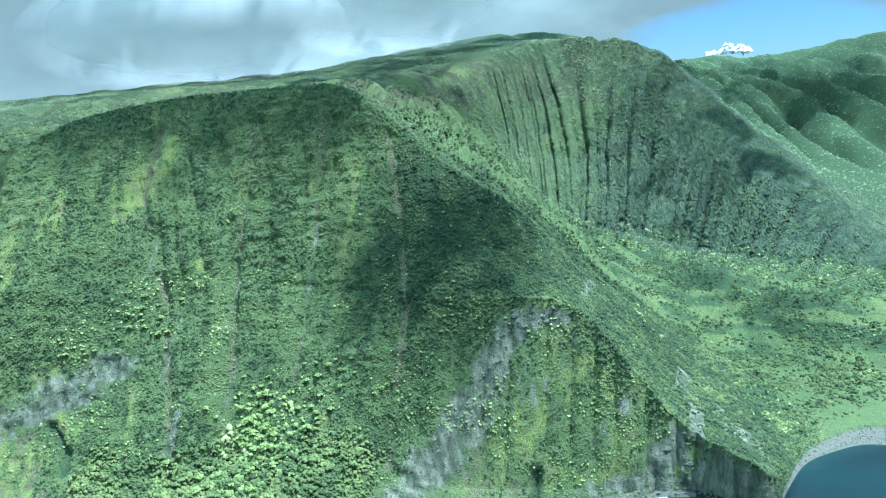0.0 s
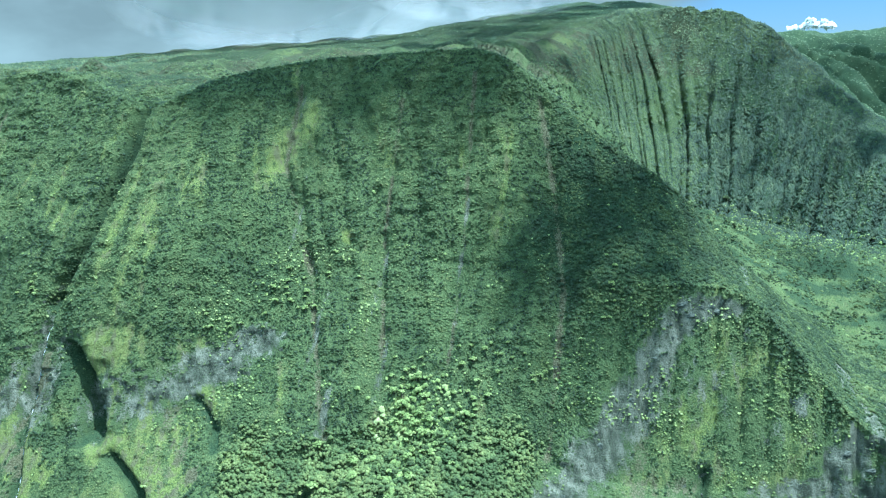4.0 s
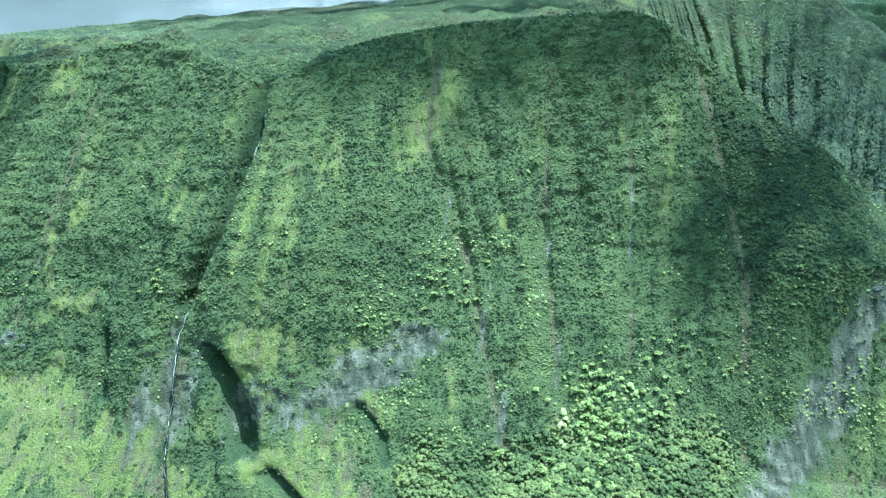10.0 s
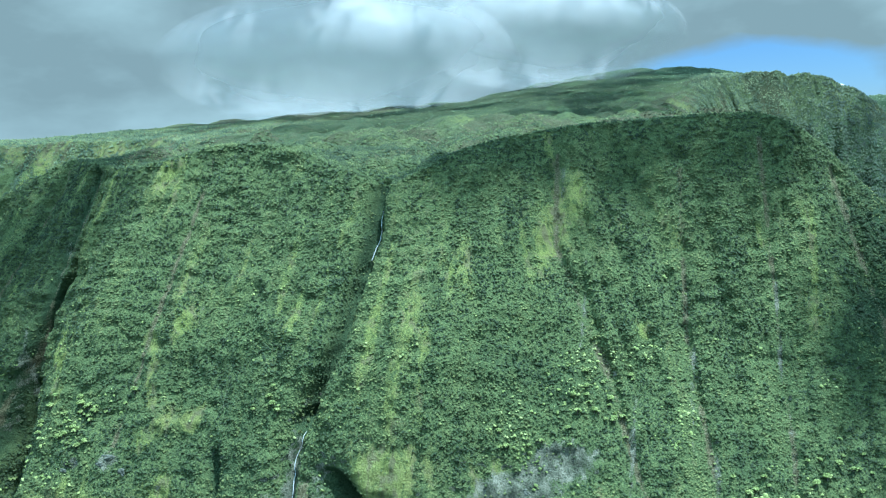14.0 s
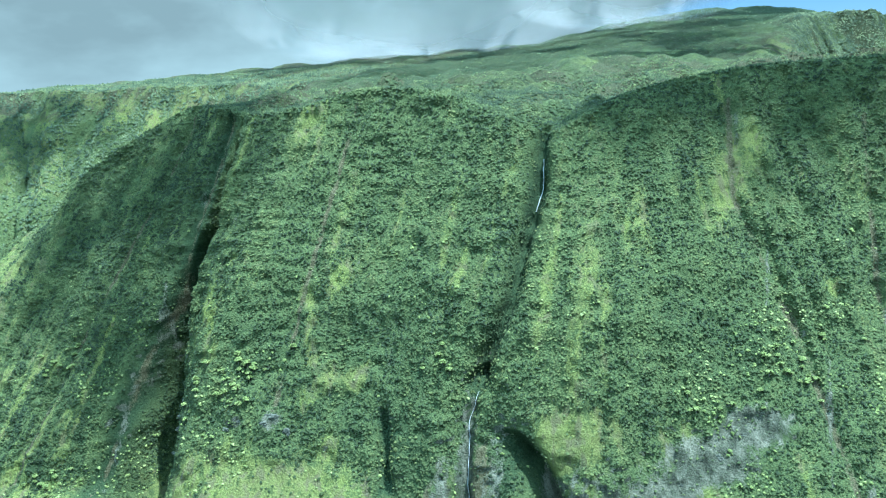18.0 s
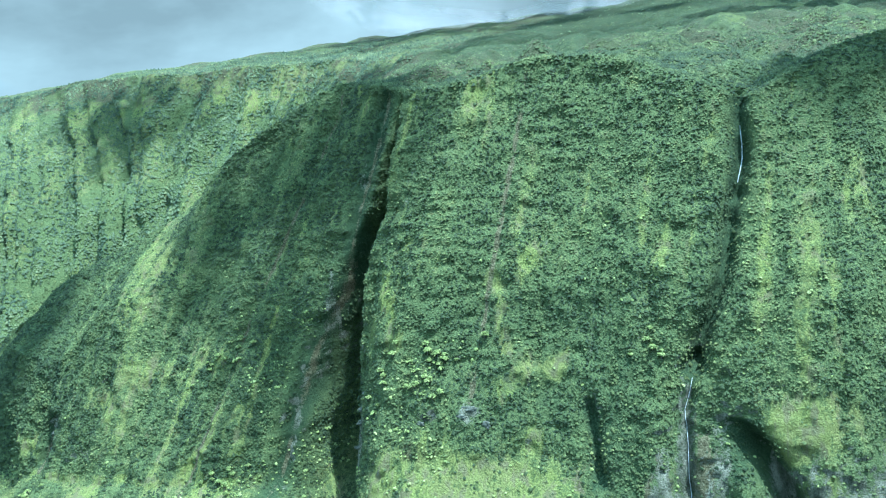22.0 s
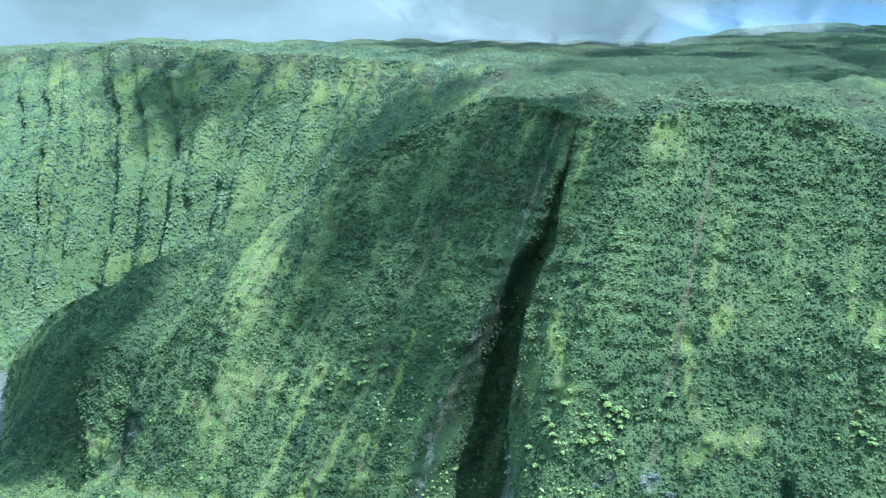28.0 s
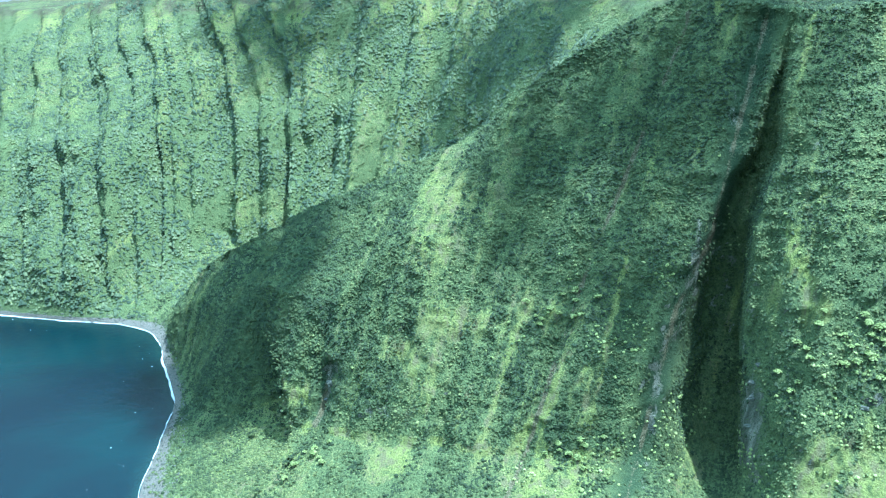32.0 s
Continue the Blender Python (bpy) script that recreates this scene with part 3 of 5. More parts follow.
# patches of the land by (x, z, half width, half height, weight): light turf, then bare rock
TURF_MAIN = [(-768, 166, 22, 13, 1.0), (-740, 72, 30, 12, 0.9), (-930, 100, 60, 40, 0.75), (-990, 140, 26, 18, 0.8), (-840, 60, 20, 20, 0.8),
             (-1040, 120, 60, 22, 1.0), (-960, 110, 50, 24, 1.0), (-1095, 128, 22, 26, 1.0), (-798, 170, 11, 14, 1.3), (-757, 162, 12, 16, 0.8),
             (-1436, 262, 34, 22, 0.7), (-1441, 225, 30, 22, 0.55), (-1405, 164, 46, 14, 0.8)]
TURF_FACE = [(-1460, 136, 20, 12, 0.9), (-1330, 180, 34, 14, 0.7), (-1111, 258, 10, 44, 1.0), (-1002, 275, 16, 70, 0.7), (-1060, 190, 26, 16, 0.6),
             (-1595, 90, 12, 12, 1.0), (-662, 345, 9, 36, 1.0), (-641, 385, 9, 22, 0.9), (-568, 262, 9, 10, 1.0), (-610, 68, 26, 8, 1.0), (-740, 330, 18, 30, 0.6),
             (-770, 290, 12, 40, 0.6), (-230, 24, 30, 14, 0.9)]
TURF_SHORE = [(-210, 60, 26, 34, 0.6), (-700, 60, 34, 26, 0.8), (-690, 20, 34, 16, 1.0), (-890, 80, 44, 40, 0.8), (-820, 45, 26, 22, 0.7), (-397, 270, 26, 30, 0.6),
              (-478, 104, 12, 6, 1.0), (-432, 70, 8, 14, 0.7), (-1310, 108, 9, 40, 0.9), (-1360, 80, 16, 14, 0.9), (-1280, 120, 6, 60, 0.7), (-120, 22, 30, 8, 0.7),
              (-380, 45, 5, 40, 0.8), (-1250, 300, 30, 26, 0.6)]
TURF = TURF_MAIN + TURF_FACE + TURF_SHORE
ROCK_MAIN = [(-725, 118, 44, 36, 0.6), (-768, 108, 12, 34, 0.75), (-878, 108, 11, 44, 0.75), (-842, 104, 10, 44, 0.6), (-667, 142, 36, 17, 1.2),
             (-635, 163, 30, 13, 1.2), (-700, 122, 30, 12, 1.0), (-315, 14, 32, 24, 1.0), (-285, 48, 32, 30, 1.0), (-258, 90, 26, 34, 1.0),
             (-236, 130, 22, 32, 1.0), (-190, 110, 60, 50, 0.42), (-70, 14, 90, 12, 0.8), (-110, 60, 40, 30, 0.4), (-212, 176, 24, 20, 1.0)]
ROCK_BAND = [(-180, 186, 36, 12, 1.0), (-148, 160, 8, 18, 0.6), (-45, 45, 24, 26, 0.9), (-90, 92, 12, 18, 0.6), (20, 25, 40, 30, 0.9), (-449, 285, 2.5, 20, 0.9),
             (-447, 234, 2.5, 26, 0.9), (-440, 170, 2.5, 40, 0.5), (-546, 100, 5, 34, 0.8), (-575, 165, 3.5, 50, 0.7), (-625, 280, 3, 60, 0.6),
             (-655, 400, 4, 30, 0.6), (-504, 133, 4, 40, 0.7), (-525, 225, 3, 60, 0.6), (-380, 190, 5, 60, 0.4)]
ROCK_GULLY = [(-862, 130, 9, 60, 0.8), (-835, 120, 10, 50, 0.6), (-790, 125, 12, 40, 0.9), (-770, 140, 8, 20, 0.6), (-1149, 120, 9, 40, 0.9),
              (-1226, 120, 4, 60, 0.6), (-1205, 230, 4, 60, 0.5), (-1185, 330, 4, 60, 0.4), (-1034, 168, 10, 8, 0.8), (-1066, 165, 8, 6, 0.8),
              (-1540, 95, 6, 24, 0.6), (-1605, 78, 14, 12, 0.8), (-1470, 85, 18, 10, 0.5), (-985, 300, 3, 80, 0.5), (-940, 230, 3, 50, 0.5),
              (-1120, 330, 5, 40, 0.4)]
ROCK = ROCK_MAIN + ROCK_BAND + ROCK_GULLY


def patches(rows):
    v = np.zeros_like(GX)
    for x, z, a, b, w in rows:
        v = np.maximum(v, w * bell(np.hypot((GX - x) / a, (GZ - z) / b), 0.75))
    return v


# drawn-out patches by their two ends (x, z), half width and weight: meadow, then close wood
MEADOW = [(-806, 158, -757, 172, 12, 1.5), (-790, 140, -765, 156, 9, 1.4), (-615, 67, -578, 63, 8, 1.3), (-652, 52, -668, 24, 8, 0.9), (-753, 27, -690, 30, 16, 0.8), (-735, 76, -716, 70, 12, 0.8),
          (-501, 80, -494, 95, 7, 1.2), (-1050, 128, -975, 120, 16, 1.0), (-985, 70, -930, 84, 8, 1.2), (-915, 84, -905, 40, 7, 1.1), (-1130, 262, -1110, 216, 9, 1.3), (-1026, 268, -1011, 212, 7, 1.1)]
MEADOW_WEST = [(-1012, 190, -965, 200, 11, 1.0), (-1485, 222, -1430, 202, 20, 0.58), (-1530, 240, -1500, 226, 12, 0.5), (-1405, 166, -1370, 160, 11, 0.65), (-1455, 132, -1445, 130, 11, 1.2), (-1307, 122, -1336, 78, 5, 1.2),
               (-1282, 150, -1296, 118, 3, 1.0), (-1356, 124, -1362, 92, 3, 0.9), (-1383, 130, -1390, 88, 3, 0.9), (-1262, 236, -1275, 100, 3, 0.9), (-1573, 80, -1562, 74, 10, 1.2)]
SOIL = [(-570, 13, -430, 15, 8, 0.6), (-262, 20, -230, 70, 13, 0.5), (-250, 18, -190, 16, 9, 0.6), (-874, 150, -884, 70, 12, 0.8), (-846, 150, -850, 60, 13, 0.8), (-944, 120, -960, 60, 9, 0.5), (-700, 100, -690, 60, 12, 0.6), (-660, 118, -668, 66, 8, 0.6), (-640, 64, -690, 14, 4, 0.8), (-760, 130, -750, 80, 9, 0.5), (-900, 40, -850, 24, 8, 0.6)]
# first row: wood on the inlet's flank, also there to deepen its shade
GROVE = [(-1690, 215, -1710, 40, 46, 1.0), (-905, 190, -897, 128, 26, 1.0), (-1000, 186, -960, 166, 12, 0.9), (-840, 156, -828, 130, 12, 1.0), (-806, 74, -768, 52, 13, 1.0), (-360, 30, -345, 100, 13, 1.0), (-1250, 200, -1262, 100, 8, 1.0), (-1285, 170, -1305, 92, 6, 1.0), (-930, 215, -1085, 235, 30, 0.6),
         (-1590, 240, -1575, 130, 34, 1.0), (-510, 215, -480, 150, 16, 0.8), (-380, 230, -300, 150, 40, 0.7), (-700, 240, -640, 215, 26, 0.8)]


CRAGS = [(-318, 12, -288, 50, 15, 1.1), (-288, 50, -258, 100, 13, 1.0), (-258, 100, -232, 150, 11, 1.0), (-232, 150, -196, 188, 11, 1.1), (-52, 40, -28, 60, 16, 0.9), (-705, 118, -632, 165, 11, 1.1)]


def east_face(x, z, band):
    """The open lower face of the eastern spur."""
    return ease(x, -310, -270) * (1 - ease(x, -70, -40)) * (1 - ease(z, 150, 185)) * (band > 1.1) * (band < 2.8)


def strokes(rows, x, z):
    """How far each place lies within the drawn-out patches."""
    v = np.zeros_like(x)
    for x0, z0, x1, z1, half, w in rows:
        f = np.clip(((x - x0) * (x1 - x0) + (z - z0) * (z1 - z0)) / ((x1 - x0) ** 2 + (z1 - z0) ** 2), 0, 1)
        d = np.hypot(x - x0 - f * (x1 - x0), z - z0 - f * (z1 - z0)) + 2.6 * half * (layered(x / (0.7 * half), z / (1.6 * half), 159, 4) - 0.5) + 9 * (layered(x / 5, z / 14, 169, 3) - 0.5)
        v = np.maximum(v, w * (1 - ease(d, 0.1 * half, 1.8 * half)))
    return v


def thicket(x, z):
    """From 0, open turf and scrub, to 1, closed wood, in patches drawn out down the fall."""
    f = fall_line(x, z)
    strip = layered(f / 11, z / 230, 149, 3)
    on = 0.85 * (1 - ease(x, -1190, -1150)) * (1 - ease(z, 180, 290))
    end = ease(-x, 1525, 1565) * ease(z, 110, 160)
    end = np.maximum(end, strokes(GROVE, x, z))
    return end + (1 - end) * ((1 - on) * ease(0.45 * layered(f / 34, z / 70, 111, 3) + 0.35 * layered(f / 10, z / 45, 117, 3) + 0.2 * layered(x / 120, z / 120, 119, 2), 0.44, 0.54) + on * ease(strip, 0.40, 0.50))


def land_masks():
    front = (GB < 4.0)
    gy, gx = np.gradient(GY), np.gradient(GZ)
    dy, dz = gy[0], gx[0]
    turf = np.where(front, 0.78 * patches(TURF), 0)
    lawn, grove = strokes(MEADOW + MEADOW_WEST, GX, GZ) * front, strokes(GROVE, GX, GZ) * front
    vert = layered(fall_line(GX, GZ) / 9, GZ / 110, 101, 3)
    turf += np.where(front, 0.4 * ease(vert, 0.56, 0.72), 0) * ease(GB, 2.0, 2.3)
    turf += np.where(front, np.where(GX < -1165, 0.5, 0.42) * (1 - thicket(GX, GZ)), 0) * ease(GB, 1.6, 2.2)
    top = ease(GB, 4.0, 4.5) * ease(GZ, 380, 440) * (1 - ease(GB, 8.3, 9.5))
    turf += top * ease(layered(GX / 60, GY / 70, 103, 4), 0.40, 0.58) * 0.6
    turf += (GB > 4.5) * (GB < 6.0) * (1 - ease(GZ, 60, 170)) * 0.6 * ease(layered(GX / 50, GY / 40, 105, 4), 0.44, 0.58)
    walls = ease(GB, 5.8, 6.2) * (1 - ease(GB, 7.8, 8.2))
    # light turf streaks of the walls, thicker on the far wall to pale it for haze
    turf += walls * np.where(GX > -700, 0.08 + 0.1 * ease(GF, 0.3, 0.8), 0.5 + 0.12 * ease(GF, 0.2, 0.8)) * ease(0.5 * layered((GX + np.where(GX > -700, 0.12, 0.5) * GY) / 20, GZ / 90, 139, 3) + 0.5 * layered(GX / 70, GZ / 60, 143, 3), 0.44, 0.58)
    bench = (GX < -1180) * (GX > -1760) * (GB < 2.05)
    turf += bench * (0.68 - 0.6 * ease(layered(GX / 50, GY / 40, 107, 3), 0.44, 0.56))
    f = fall_line(GX, GZ)
    apron = ease(-GX + 30 * (layered(GX / 20, GZ / 50, 163, 3) - 0.5), 630, 665) * (1 - ease(-GX, 1100, 1140)) * (1 - ease(GZ + 70 * (layered(GX / 30, GZ / 60, 131, 3) - 0.5), 105, 150)) * (GB > 1.0) * (GB < 2.6)
    mottle = 0.5 * layered(f / 16, GZ / 34, 141, 4) + 0.5 * layered(f / 5, GZ / 26, 165, 3)
    turf += apron * np.interp(GX, (-880, -780), (0.95, 0.74)) * (1 - 0.95 * ease(mottle, 0.47, 0.58))
    rock = np.where(front, np.maximum(patches(ROCK), strokes(CRAGS, GX, GZ)), 0)
    turf += east_face(GX, GZ, GB) * 0.3 * ease(layered(f / 14, GZ / 30, 173, 4), 0.42, 0.6)
    earth = np.zeros_like(GX)
    for k, wide in ((1, 2.6), (2, 2.0), (3, 2.2), (9, 1.8), (10, 1.8), (7, 3.0), (19, 3.0), (5, 2.0)):
        z, gx = zip(*GULLIES[k][0])
        on = bell(GX - np.interp(GZ, z, gx), wide) * (GZ > z[0] - 6) * (GZ < z[-1] + 10) * front
        earth = np.maximum(earth, on * (0.42 + 0.45 * ease(layered(GZ / 26, GZ * 0 + k, 109, 2), 0.3, 0.6)))
    for k in (1, 2, 3):
        z, gx = zip(*GULLIES[k][0])
        turf = turf * (1 - 0.75 * bell(GX - np.interp(GZ, z, gx), 13) * (GZ < 330) * front)
    earth = np.maximum(earth, strokes(SOIL, GX, GZ) * front * (0.35 + 0.65 * ease(layered(f / 7, GZ / 40, 167, 3), 0.42, 0.56)))
    sheer = np.abs(dz) / (np.abs(dy) + 0.05)
    rock = rock + 0.55 * front * ease(sheer, 4.0, 10.0) * (GZ < 230) + 0.7 * front * ease(sheer, 2.5, 5.0) * (1 - ease(GZ, 12, 34))
    rock = np.maximum(rock, 1.0 * (GX > -30) * (GX < 66) * (GB > 1.3) * (GB < 2.02))
    shingle = np.where((GB < 1.9), 1 - ease(GZ, 3.0, 8.0), 0) * (GB > 0.9)
    shingle = np.maximum(shingle, (GB < 1.0) * 1.0) * (1 - ease(GX, -24, -12) * (1 - ease(GX, 66, 74)))
    # ground under close woods, and land darkened for the shade that lies on it
    east = ease(GX, -720, -560)
    # head wall: its shaded right half is darkened in the ground colour too
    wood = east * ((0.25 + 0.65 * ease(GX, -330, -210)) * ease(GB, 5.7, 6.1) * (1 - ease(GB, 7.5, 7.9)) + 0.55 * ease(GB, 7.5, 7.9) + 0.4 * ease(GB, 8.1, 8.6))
    wood += ease(GX, -420, -330) * (1 - ease(GX, 60, 110)) * ease(GB, 2.7, 3.3) * (1 - ease(GB, 4.8, 5.2)) * 0.95
    wood += ease(GX, -450, -300) * ease(GB, 4.9, 5.2) * (1 - ease(GB, 5.7, 6.0)) * (0.2 + 0.7 * ease(layered(GX / 70, GY / 50, 151, 3), 0.44, 0.56))
    # rear upland darkened in colour for the cloud shade lying over it
    wood += (1 - east) * ease(GX, -1420, -1300) * ease(GB, 5.6, 6.6) * 0.7
    wood += (1 - east) * ease(GX, -1420, -1300) * ease(GB, 4.15, 4.8) * (1 - ease(GB, 5.6, 6.6)) * 0.35
    turf, wood, rock = np.maximum(turf * (1 - grove), lawn), wood * (1 - lawn) + 0.6 * grove, rock * (1 - 0.8 * lawn)
    # beds of the deep gullies darkened in colour to stand for their shade
    for at, width, depth in GULLIES:
        if depth >= 10:
            z, gx = zip(*at)
            on = bell(GX - np.interp(GZ, z, gx), 1.3 * width) * (GZ > z[0] - 4) * (GZ < z[-1] + 4) * front
            turf, wood = turf * (1 - on), wood + on
    return np.clip(turf, 0, 1), np.clip(rock, 0, 1), np.clip(shingle, 0, 1), np.clip(wood, 0, 1), np.clip(earth, 0, 1)


MTURF, MROCK, MSHINGLE, MWOOD_SHADE, MEARTH = land_masks()
MHEATH = ease(GB, 3.98, 4.3) * (1 - ease(GB, 9.4, 10.2)) * ease(GZ, 400, 450) * np.clip(0.5 + 0.7 * ease(layered(GX / 45, GY / 55, 157, 3), 0.42, 0.6) + 0.3 * bell(GX + 1150, 160), 0, 1)

# the promontory's sheer sea face, whose shade is laid on as dark rock
MSHADED_LAVA = ease(GX, -26, -18) * (1 - ease(GX, 68, 78)) * (GB > 0.8) * (GB < 2.03)


def mesh_from(name, verts, faces, material, smooth=True):
    """A mesh from arrays of corners and of faces with one number of corners each."""
    me = bpy.data.meshes.new(name)
    faces = np.asarray(faces, np.int32)
    k = faces.shape[1]
    me.vertices.add(len(verts)), me.loops.add(faces.size), me.polygons.add(len(faces))
    me.vertices.foreach_set("co", np.asarray(verts, np.float32).ravel())
    me.loops.foreach_set("vertex_index", faces.ravel())
    me.polygons.foreach_set("loop_start", np.arange(0, faces.size, k, dtype=np.int32))
    me.polygons.foreach_set("use_smooth", np.full(len(faces), smooth))
    me.materials.append(material)
    me.update(calc_edges=True)
    return me


def grid_faces(rows, cols):
    i = np.arange((rows - 1) * (cols - 1))
    a = (i // (cols - 1)) * cols + i % (cols - 1)
    return np.stack([a, a + 1, a + cols + 1, a + cols], 1)


def build_land():
    r, c = GX.shape
    me = mesh_from("ground", np.stack([GX, GY, GZ], -1).reshape(-1, 3), grid_faces(r, c), LAND)
    for name, v in (("turf", MTURF), ("rock", MROCK), ("shingle", MSHINGLE), ("wood", MWOOD_SHADE), ("earth", MEARTH), ("heath", MHEATH), ("shaded_lava", MSHADED_LAVA)):
        me.attributes.new(name, "FLOAT", "POINT").data.foreach_set("value", v.astype(np.float32).ravel())
    tagged(new("ground", me), "steep green sea cliffs, valleys and upland of rock and turf", "cliff", kind="structure")


build_land()


# ---- the sea ----
def sea_material():
    m, t, b = stuff_tree("sea_water")
    co = t.nodes.new("ShaderNodeTexCoord").outputs["Object"]
    broad = noise_node(t, 0.006, 3, 0.5, co)
    wave = noise_node(t, 0.09, 5, 0.6, co)
    deep = ramp_node(t, broad, [(0.35, (0.002, 0.01, 0.015)), (0.5, (0.003, 0.014, 0.018)), (0.68, (0.004, 0.022, 0.024))])
    n = t.nodes.new("ShaderNodeMapRange")
    n.inputs[1].default_value, n.inputs[2].default_value = 0.2, 1.0
    t.links.new(math_node(t, "ADD", attr_node(t, "shallow"), math_node(t, "MULTIPLY", math_node(t, "SUBTRACT", broad, 0.5), 0.6)), n.inputs[0])
    c = mix_node(t, n.outputs[0], deep, (0.012, 0.034, 0.03))
    t.links.new(c, b.inputs["Base Color"])
    b.inputs["Roughness"].default_value, b.inputs["IOR"].default_value = 0.22, 1.33
    bump_node(t, b, wave, 0.5, 1.2)
    return m


def build_sea():
    xs = np.concatenate([np.linspace(-4990, -2700, 12), np.arange(-2600, 800, 20.0), np.linspace(900, 4990, 12)])
    shore = np.interp(xs, [r[0] for r in COAST], [r[1] for r in COAST])
    out = np.array([-40, 0, 8, 20, 40, 70, 110, 170, 260, 400, 700, 1200, 2200, 4000.0])
    X = np.tile(xs, (len(out), 1))
    Y = shore[None, :] - out[:, None]
    me = mesh_from("sea", np.stack([X, Y, 0 * X], -1).reshape(-1, 3), grid_faces(*X.shape)[:, ::-1], sea_material())
    s = np.tile((np.exp(-np.maximum(out, 0) / 20.0))[:, None], (1, len(xs)))
    me.attributes.new("shallow", "FLOAT", "POINT").data.foreach_set("value", s.astype(np.float32).ravel())
    tagged(new("sea", me), "deep blue-green sea, turquoise near the shore", "sea", kind="structure")


build_sea()


# ---- woods and scrub ----
def ico():
    p = (1 + 5 ** 0.5) / 2
    v = np.array([(-1, p, 0), (1, p, 0), (-1, -p, 0), (1, -p, 0), (0, -1, p), (0, 1, p), (0, -1, -p), (0, 1, -p), (p, 0, -1), (p, 0, 1), (-p, 0, -1), (-p, 0, 1)])
    f = [(0, 11, 5), (0, 5, 1), (0, 1, 7), (0, 7, 10), (0, 10, 11), (1, 5, 9), (5, 11, 4), (11, 10, 2), (10, 7, 6), (7, 1, 8),
         (3, 9, 4), (3, 4, 2), (3, 2, 6), (3, 6, 8), (3, 8, 9), (4, 9, 5), (2, 4, 11), (6, 2, 10), (8, 6, 7), (9, 8, 1)]
    return v / np.linalg.norm(v[0]), np.array(f)


ICO_V, ICO_F = ico()
ICO_F = ICO_F[ICO_V[ICO_F].mean(1)[:, 2] > -0.45]
OCT_V = np.array([(1, 0, -0.35), (0.31, 0.95, -0.35), (-0.81, 0.59, -0.35), (-0.81, -0.59, -0.35), (0.31, -0.95, -0.35), (0, 0, 0.95)])
OCT_F = np.array([(0, 1, 5), (1, 2, 5), (2, 3, 5), (3, 4, 5), (4, 0, 5)])
OCTS = np.stack([OCT_V * rng.uniform(0.75, 1.35, (6, 1)) + rng.normal(0, 0.12, (6, 3)) for _ in range(24)])
LUMPS = np.stack([ICO_V * rng.uniform(0.55, 1.35, (12, 1)) for _ in range(24)])


def clumps(places, radii, flat=0.8, far=False):
    """Corners and faces of rough leafy lumps, one at each place; simpler ones for far off."""
    n = len(places)
    shapes, faces = (OCTS, OCT_F) if far else (LUMPS, ICO_F)
    a = rng.uniform(0, 2 * np.pi, n)
    v = shapes[rng.integers(0, len(shapes), n)].copy()
    c, s = np.cos(a)[:, None], np.sin(a)[:, None]
    x, y = v[:, :, 0] * c - v[:, :, 1] * s, v[:, :, 0] * s + v[:, :, 1] * c
    v = np.stack([x, y, v[:, :, 2] * flat], -1) * np.asarray(radii)[:, None, None] + np.asarray(places)[:, None, :]
    f = faces[None] + (np.arange(n) * shapes.shape[1])[:, None, None]
    return v.reshape(-1, 3), f.reshape(-1, 3)


def cells(grid):
    return (grid[:-1, :-1] + grid[1:, :-1] + grid[:-1, 1:] + grid[1:, 1:]) / 4


P00 = np.stack([GX, GY, GZ], -1)
CU = P00[:-1, 1:] - P00[:-1, :-1]
CV = P00[1:, :-1] - P00[:-1, :-1]
AREA = np.linalg.norm(np.cross(CU, CV), axis=-1)
CX, CY, CZ, CB = cells(GX), cells(GY), cells(GZ), cells(GB)
CT, CR, CS, CF = cells(MTURF), cells(np.maximum(MROCK, MEARTH)), cells(MSHINGLE), cells(GF)


def scatter(n, density):
    """n places on the land, chosen by area and density."""
    w = np.clip(AREA * density, 0, None).ravel()
    i = rng.choice(w.size, n, p=w / w.sum())
    r, c = np.unravel_index(i, AREA.shape)
    u, v = rng.random((n, 1)), rng.random((n, 1))
    return P00[r, c] + CU[r, c] * u + CV[r, c] * v


def grow(name, label, n, density, size, material, flat=0.8, far=False, heave=0.0):
    """Leafy lumps strewn over the land; heave lifts them into crowns of many lumps."""
    p = scatter(n, density)
    if heave:
        p[:, 2] += heave * np.clip(layered(p[:, 0] / 6.5, (p[:, 1] + p[:, 2]) / 7, 171, 2) - 0.35, 0, 1)
    rad = rng.uniform(size[0], size[1], n) * rng.choice([0.75, 1.0, 1.25], n)
    p = p + np.stack([0 * rad, -0.15 * rad, 0.3 * rad], -1)
    v, f = clumps(p, rad, flat, far)
    return tagged(new(name, mesh_from(name, v, f, material, True)), label, "woods", kind="stuff")


def near(x0, x1, soft=30):
    return ease(CX, x0 - soft, x0 + soft) * (1 - ease(CX, x1 - soft, x1 + soft))


CUT = np.zeros_like(CX)
for at, width, depth in GULLIES:
    if depth > 8:
        z, gx = zip(*at)
        CUT = np.maximum(CUT, bell(CX - np.interp(CZ, z, gx), width) * (CZ > z[0] - 5) * (CZ < z[-1] + 5))
OPEN = (1 - 0.95 * CUT) * (1 - 0.93 * ease(CT, 0.5, 0.8)) * (1 - 0.92 * ease(CR, 0.2, 0.6)) * (1 - CS) * (CZ > 3)
EAST = 1 - 0.72 * east_face(CX, CZ, CB)
FACE = ease(CB, 1.15, 1.5) * (1 - ease(CB, 4.1, 4.6)) * near(-1985, 120)
PATCHY = 0.09 + 0.91 * thicket(CX, CZ)
